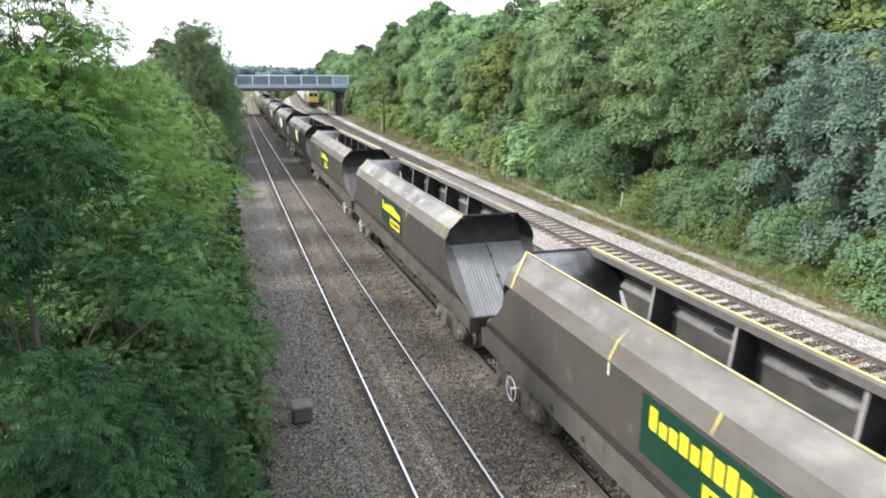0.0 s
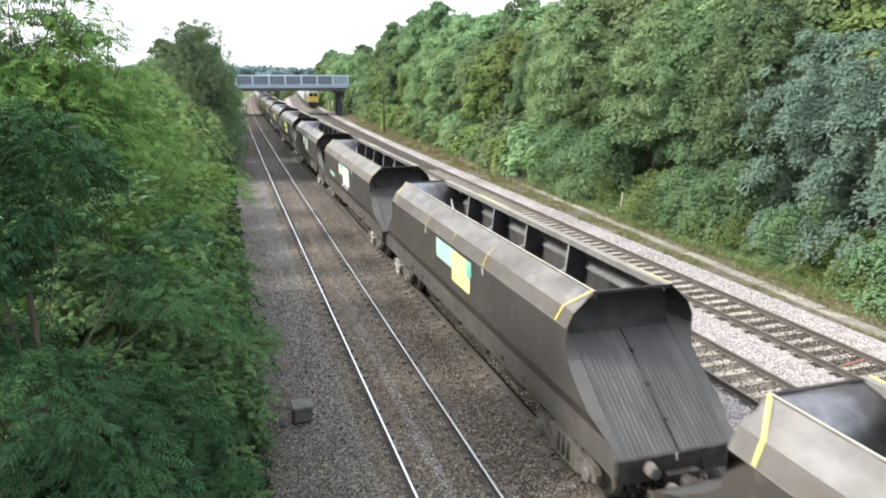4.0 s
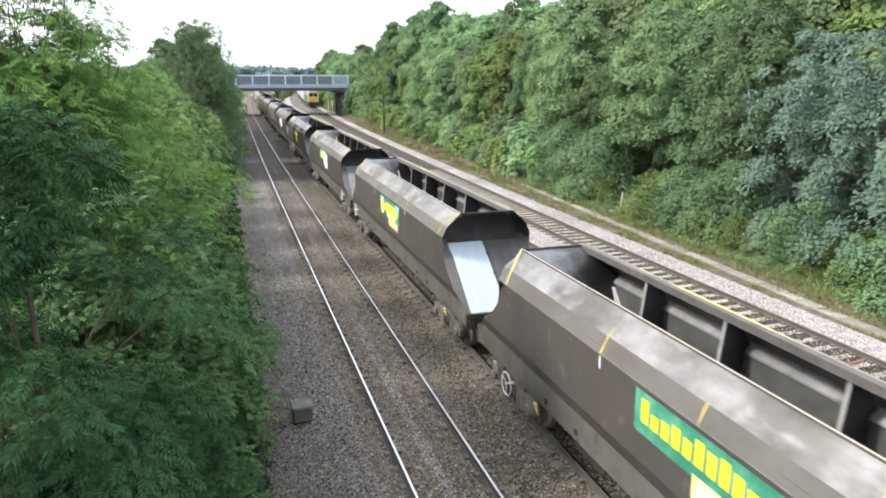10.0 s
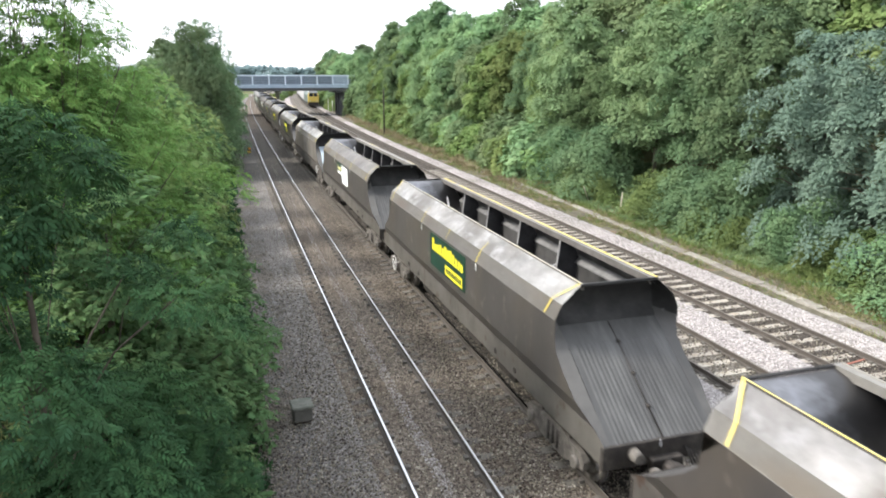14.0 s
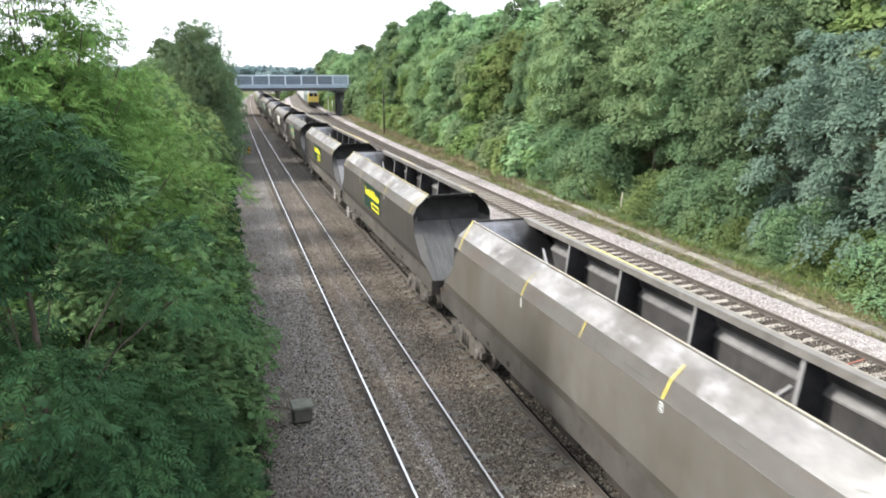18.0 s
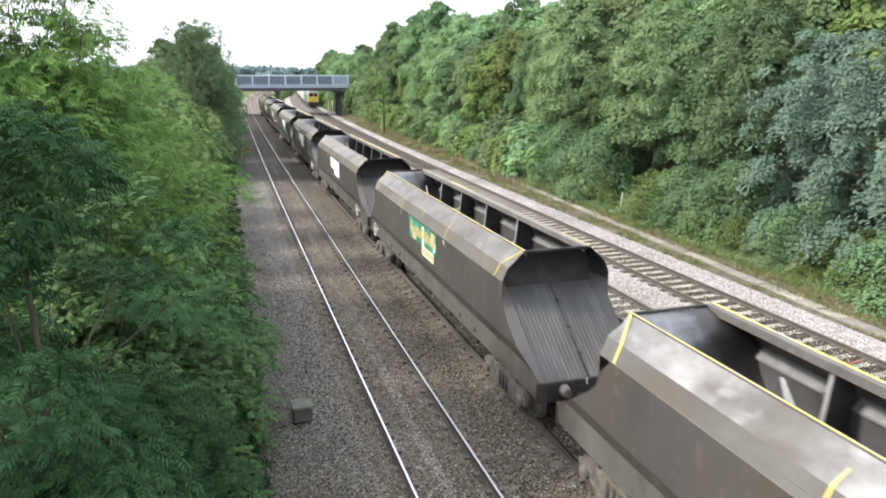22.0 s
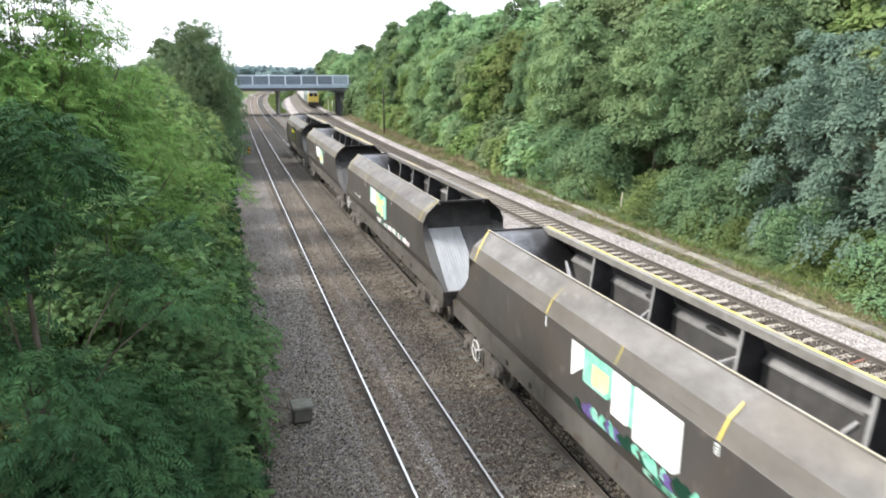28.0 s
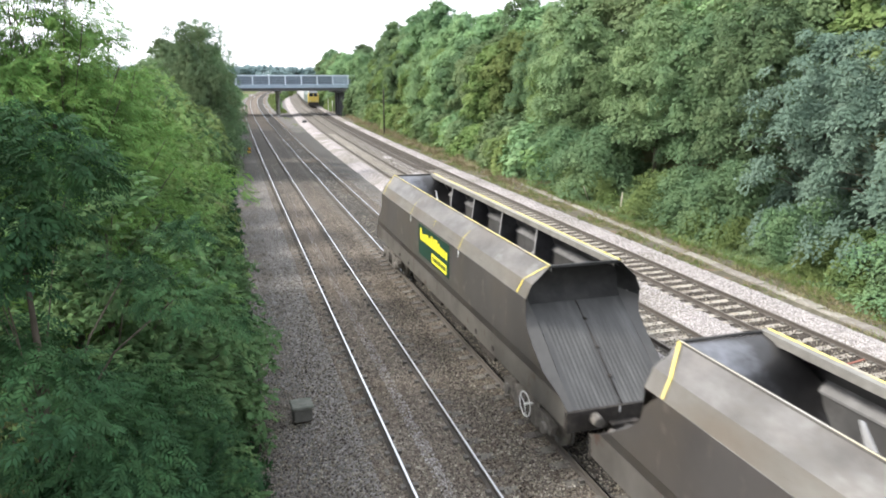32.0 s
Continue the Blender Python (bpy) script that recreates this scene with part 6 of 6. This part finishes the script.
    stones("lime_streak", 2600, 3.45, 3.72, 9, 70, 0.022, bend_left, left_height, M_STONES_PALE, "pale lime-stained stones along the middle of the track")
    strip("track_weeds", 200, 8.6, 10.8, 96, 138, 0.09, "tuft", M_LEAF["grass"], "weeds between the tracks by the bridge", -1)
    stones("sleeper_stones", 3000, 11.75, 13.15, 9, 90, 0.03, bend_right, lambda v: -0.165, M_STONES_BROWN, "loose stones scattered over the sleepers")
    stones("sleeper_stones", 3000, 15.25, 16.7, 9, 90, 0.03, bend_right, lambda v: -0.16, M_STONES_BROWN, "loose stones scattered over the sleepers")
    stones("pale_ballast", 16000, 13.3, 14.9, 9, 110, 0.04, bend_right, heap, M_STONES_PALE, "loose pale granite stones heaped between tracks")
    stones("pale_ballast", 19000, 16.85, 18.65, 10, 120, 0.04, bend_right, heap, M_STONES_PALE, "loose pale granite stones beside the sleepers")
    stones("pale_ballast", 11000, 9.9, 11.4, 12, 104, 0.045, bend_right, heap, M_STONES_PALE, "loose pale granite stones along the shoulder")


ground_cover()


def build_far_woods():
    rng = np.random.default_rng(4)
    for k, (yy, x0, x1, top) in enumerate(((430, -120, 190, 10.5), (620, -180, 300, 13.0))):
        n = 130
        blobs = [(x0 + (x1 - x0) * (i + rng.uniform()) / n, yy + rng.uniform(-12, 12), top * rng.uniform(0.35, 0.85), top * rng.uniform(0.22, 0.34)) for i in range(n)]
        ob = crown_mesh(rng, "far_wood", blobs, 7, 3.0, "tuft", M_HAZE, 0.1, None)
        tagged(ob, "line of distant woodland, haze mixed into its colour", "woodland", kind="stuff")


build_far_woods()
def build_small_things():
    # concrete cable box beside the track
    bx = empty("cable_box", pose(1.22, 15.05, -0.27, 0, 0, 4))
    tagged(bx, "square concrete cable box with a flat lid on the ash cess", "cable box")
    bm = bmesh.new()
    add_box(bm, (-0.21, -0.21, 0.1), (0.21, 0.21, 0.42), 0.02)
    part("body", bm, M_BOXDARK, bx)
    bm = bmesh.new()
    add_tube(bm, (0, 0, -0.05), (0, 0, 0.11), 0.09, 0.09, 10)
    part("foot", bm, M_UNDER, bx)
    bm = bmesh.new()
    add_box(bm, (-0.25, -0.25, 0.42), (0.25, 0.25, 0.5), 0.02)
    part("lid", bm, M_BOXGREY, bx)
    # cable trough along the right cess, lid by lid
    tr = empty("cable_trough")
    tagged(tr, "grey concrete cable trough with flat lids along the cess", "cable trough", kind="structure")
    rng = random.Random(3)
    first, y = None, 11.0
    while y < 92:
        x = 19.25 + 0.047 * (y - 18) if y < 56 else 21.04 + 0.03 * (y - 56)
        m = pose(x, y, -0.3 + rng.uniform(-0.01, 0.015), rng.uniform(-0.8, 0.8), rng.uniform(-1, 1), -2.4 + rng.uniform(-0.9, 0.9))
        if first is None:
            bm = bmesh.new()
            add_box(bm, (-0.23, 0.005, -0.12), (0.23, 0.985, 0.05), 0.012)
            first = part("lid", bm, M_TROUGH, tr)
            first.matrix_basis = m
        else:
            again(first, m)
        y += 1.0
    # pale post by the bank
    pp = empty("marker_post", pose(22.5, 36.5, -0.25, 2, 3, 0))
    tagged(pp, "short pale wooden post at the foot of the bank", "post")
    bm = bmesh.new()
    add_box(bm, (-0.04, -0.04, 0), (0.04, 0.04, 0.95), 0.01)
    part("shaft", bm, M_CREAMWOOD, pp)
    st = empty("leaning_stick", pose(21.9, 39.3, -0.35, 12, -28, 0))
    tagged(st, "thin weathered stick leaning at the foot of the bank", "stick")
    bm = bmesh.new()
    add_tube(bm, (0, 0, 0), (0, 0, 1.3), 0.035, 0.025, 7)
    part("shaft", bm, M_CREAMWOOD, st)
    # orange lamp-like marker far down the left cess
    om = empty("orange_marker", pose(2.12, 74.2, -0.28))
    tagged(om, "small dark marker with an orange lens on the cess", "marker")
    bm = bmesh.new()
    add_box(bm, (-0.2, -0.06, 0), (0.2, 0.06, 0.75), 0.03)
    board = part("board", bm, M_GIRDER, om)
    bm = bmesh.new()
    add_tube(bm, (0.04, -0.09, 0.55), (0.04, -0.05, 0.55), 0.13, 0.13, 12)
    part("lens", bm, M_ORANGE, board, "orange round lens")
    bm = bmesh.new()
    add_box(bm, (-0.17, -0.075, 0.12), (0.17, -0.058, 0.32))
    part("plate", bm, M_LOCOYEL, board, "yellow plate")
    # broken red plastic strip across a sleeper
    rs = empty("red_strip", pose(16.1, 13.75, -0.13, 0, 0, 10))
    tagged(rs, "faded red plastic strip lying across the sleepers", "debris")
    bm = bmesh.new()
    add_box(bm, (-0.5, -0.035, 0), (0.45, 0.035, 0.025), 0.008)
    part("strip", bm, M_RED, rs)
    # lineside cabinet and posts near the bridge
    cb = empty("lineside_cabinet", pose(12.6, 119.0, -0.35, 0, 0, 8))
    tagged(cb, "small dark steel lineside cabinet between the tracks", "cabinet")
    bm = bmesh.new()
    add_box(bm, (-0.32, -0.2, 0), (0.32, 0.2, 0.5), 0.03)
    part("body", bm, M_GIRDER, cb)
    bm = bmesh.new()
    add_box(bm, (-0.35, -0.23, 0.5), (0.35, 0.23, 0.56), 0.02)
    part("lid", bm, M_GIRDER, cb)
    for x, y, h in ((21.2, 151.5, 3.0), (22.3, 153.0, 2.6)):
        po = empty("white_post", pose(x, y, -0.4))
        tagged(po, "slim white post beyond the bridge", "post", "posts beyond the bridge")
        bm = bmesh.new()
        add_tube(bm, (0, 0, 0), (0, 0, h), 0.07, 0.06, 8)
        part("shaft", bm, M_RING, po)
    # pole by the right bank
    px, py = 20.5, 93.5
    pl = empty("line_pole", pose(px, py, -0.35))
    tagged(pl, "slim dark pole standing beside the line", "pole")
    bm = bmesh.new()
    add_tube(bm, (0, 0, 0), (0, 0, 6.0), 0.11, 0.08, 10)
    part("shaft", bm, M_POLE, pl)


build_small_things()


# ---- moving things ----
LAG = [(0, 0.04), (1, -0.1), (2, -0.05), (3, 0.0), (5.5, -0.22), (7, -0.26), (8, -0.44), (9, -0.46), (10, -0.72), (11, -0.96), (12, -1.0), (13, -1.05), (14, -1.03), (17, -0.72), (18, -0.72), (19, -0.6),
       (20, -0.63), (21, -0.56), (22, -0.42), (23, -0.35), (24, -0.27), (25, -0.25), (28, 0.02), (29, 0.12), (30, 0.2), (31, 0.26), (32, 0.42)]
TRAVEL = [(t, 11.1 * t + d) for t, d in LAG]      # the train's pace wavers a little about 11.1 m/s


def travelled(t):
    """Metres the train has run since the start, a smooth curve through the known ones."""
    for i in range(len(TRAVEL) - 1):
        (t0, s0), (t1, s1) = TRAVEL[i], TRAVEL[i + 1]
        if t <= t1 or i == len(TRAVEL) - 2:
            def slope(k):
                a, b = max(0, k - 1), min(len(TRAVEL) - 1, k + 1)
                return (TRAVEL[b][1] - TRAVEL[a][1]) / (TRAVEL[b][0] - TRAVEL[a][0])
            h, u = t1 - t0, (t - t0) / (t1 - t0)
            return (s0 * (1 + 2 * u) * (1 - u) ** 2 + h * slope(i) * u * (1 - u) ** 2 + s1 * u * u * (3 - 2 * u) + h * slope(i + 1) * u * u * (u - 1))


def motions():
    for i, w in enumerate(TRAIN):
        rows = []
        for t in range(33):
            y = 18.29 + (i - 1) * PITCH_M - travelled(t)
            mid = y + BODY_L / 2
            rows.append((t, pose(TRAIN_X + bend_left(mid), y, 0)))
        walk(w, rows)
    # leaves stirred by the wind, more as the last wagons pass
    for k, crown in enumerate(SWAYING):
        rows = []
        for j in range(65):
            t = 0.5 * j
            gust = 0.55 + 0.3 * sin(0.37 * t + k) + 0.25 * max(0.0, (t - 22) / 10)
            rows.append((t, pose(0.035 * gust * sin(2.3 * t + 1.9 * k), 0.035 * gust * sin(2.9 * t + 0.7 * k + 1), 0.012 * gust * sin(1.9 * t + k))))
        walk(crown, rows)
    turns = {}
    for w in TRAIN:
        for bogie in [c for c in w.children if c.name.startswith("bogie")]:
            for ws in [c for c in bogie.children if c.name.startswith("wheelset")]:
                y = round(ws.matrix_basis.translation.y)
                if y not in turns:
                    steps = 640
                    walk(ws, [(32 * k / steps, pose(0, y, 0.42, math.degrees(travelled(32 * k / steps) / 0.42), 0, 0)) for k in range(steps + 1)])
                    turns[y] = ws
                else:
                    ws.rotation_mode = "QUATERNION"
                    anim = ws.animation_data_create()
                    anim.action = turns[y].animation_data.action
                    anim.action_slot = turns[y].animation_data.action_slot


motions()
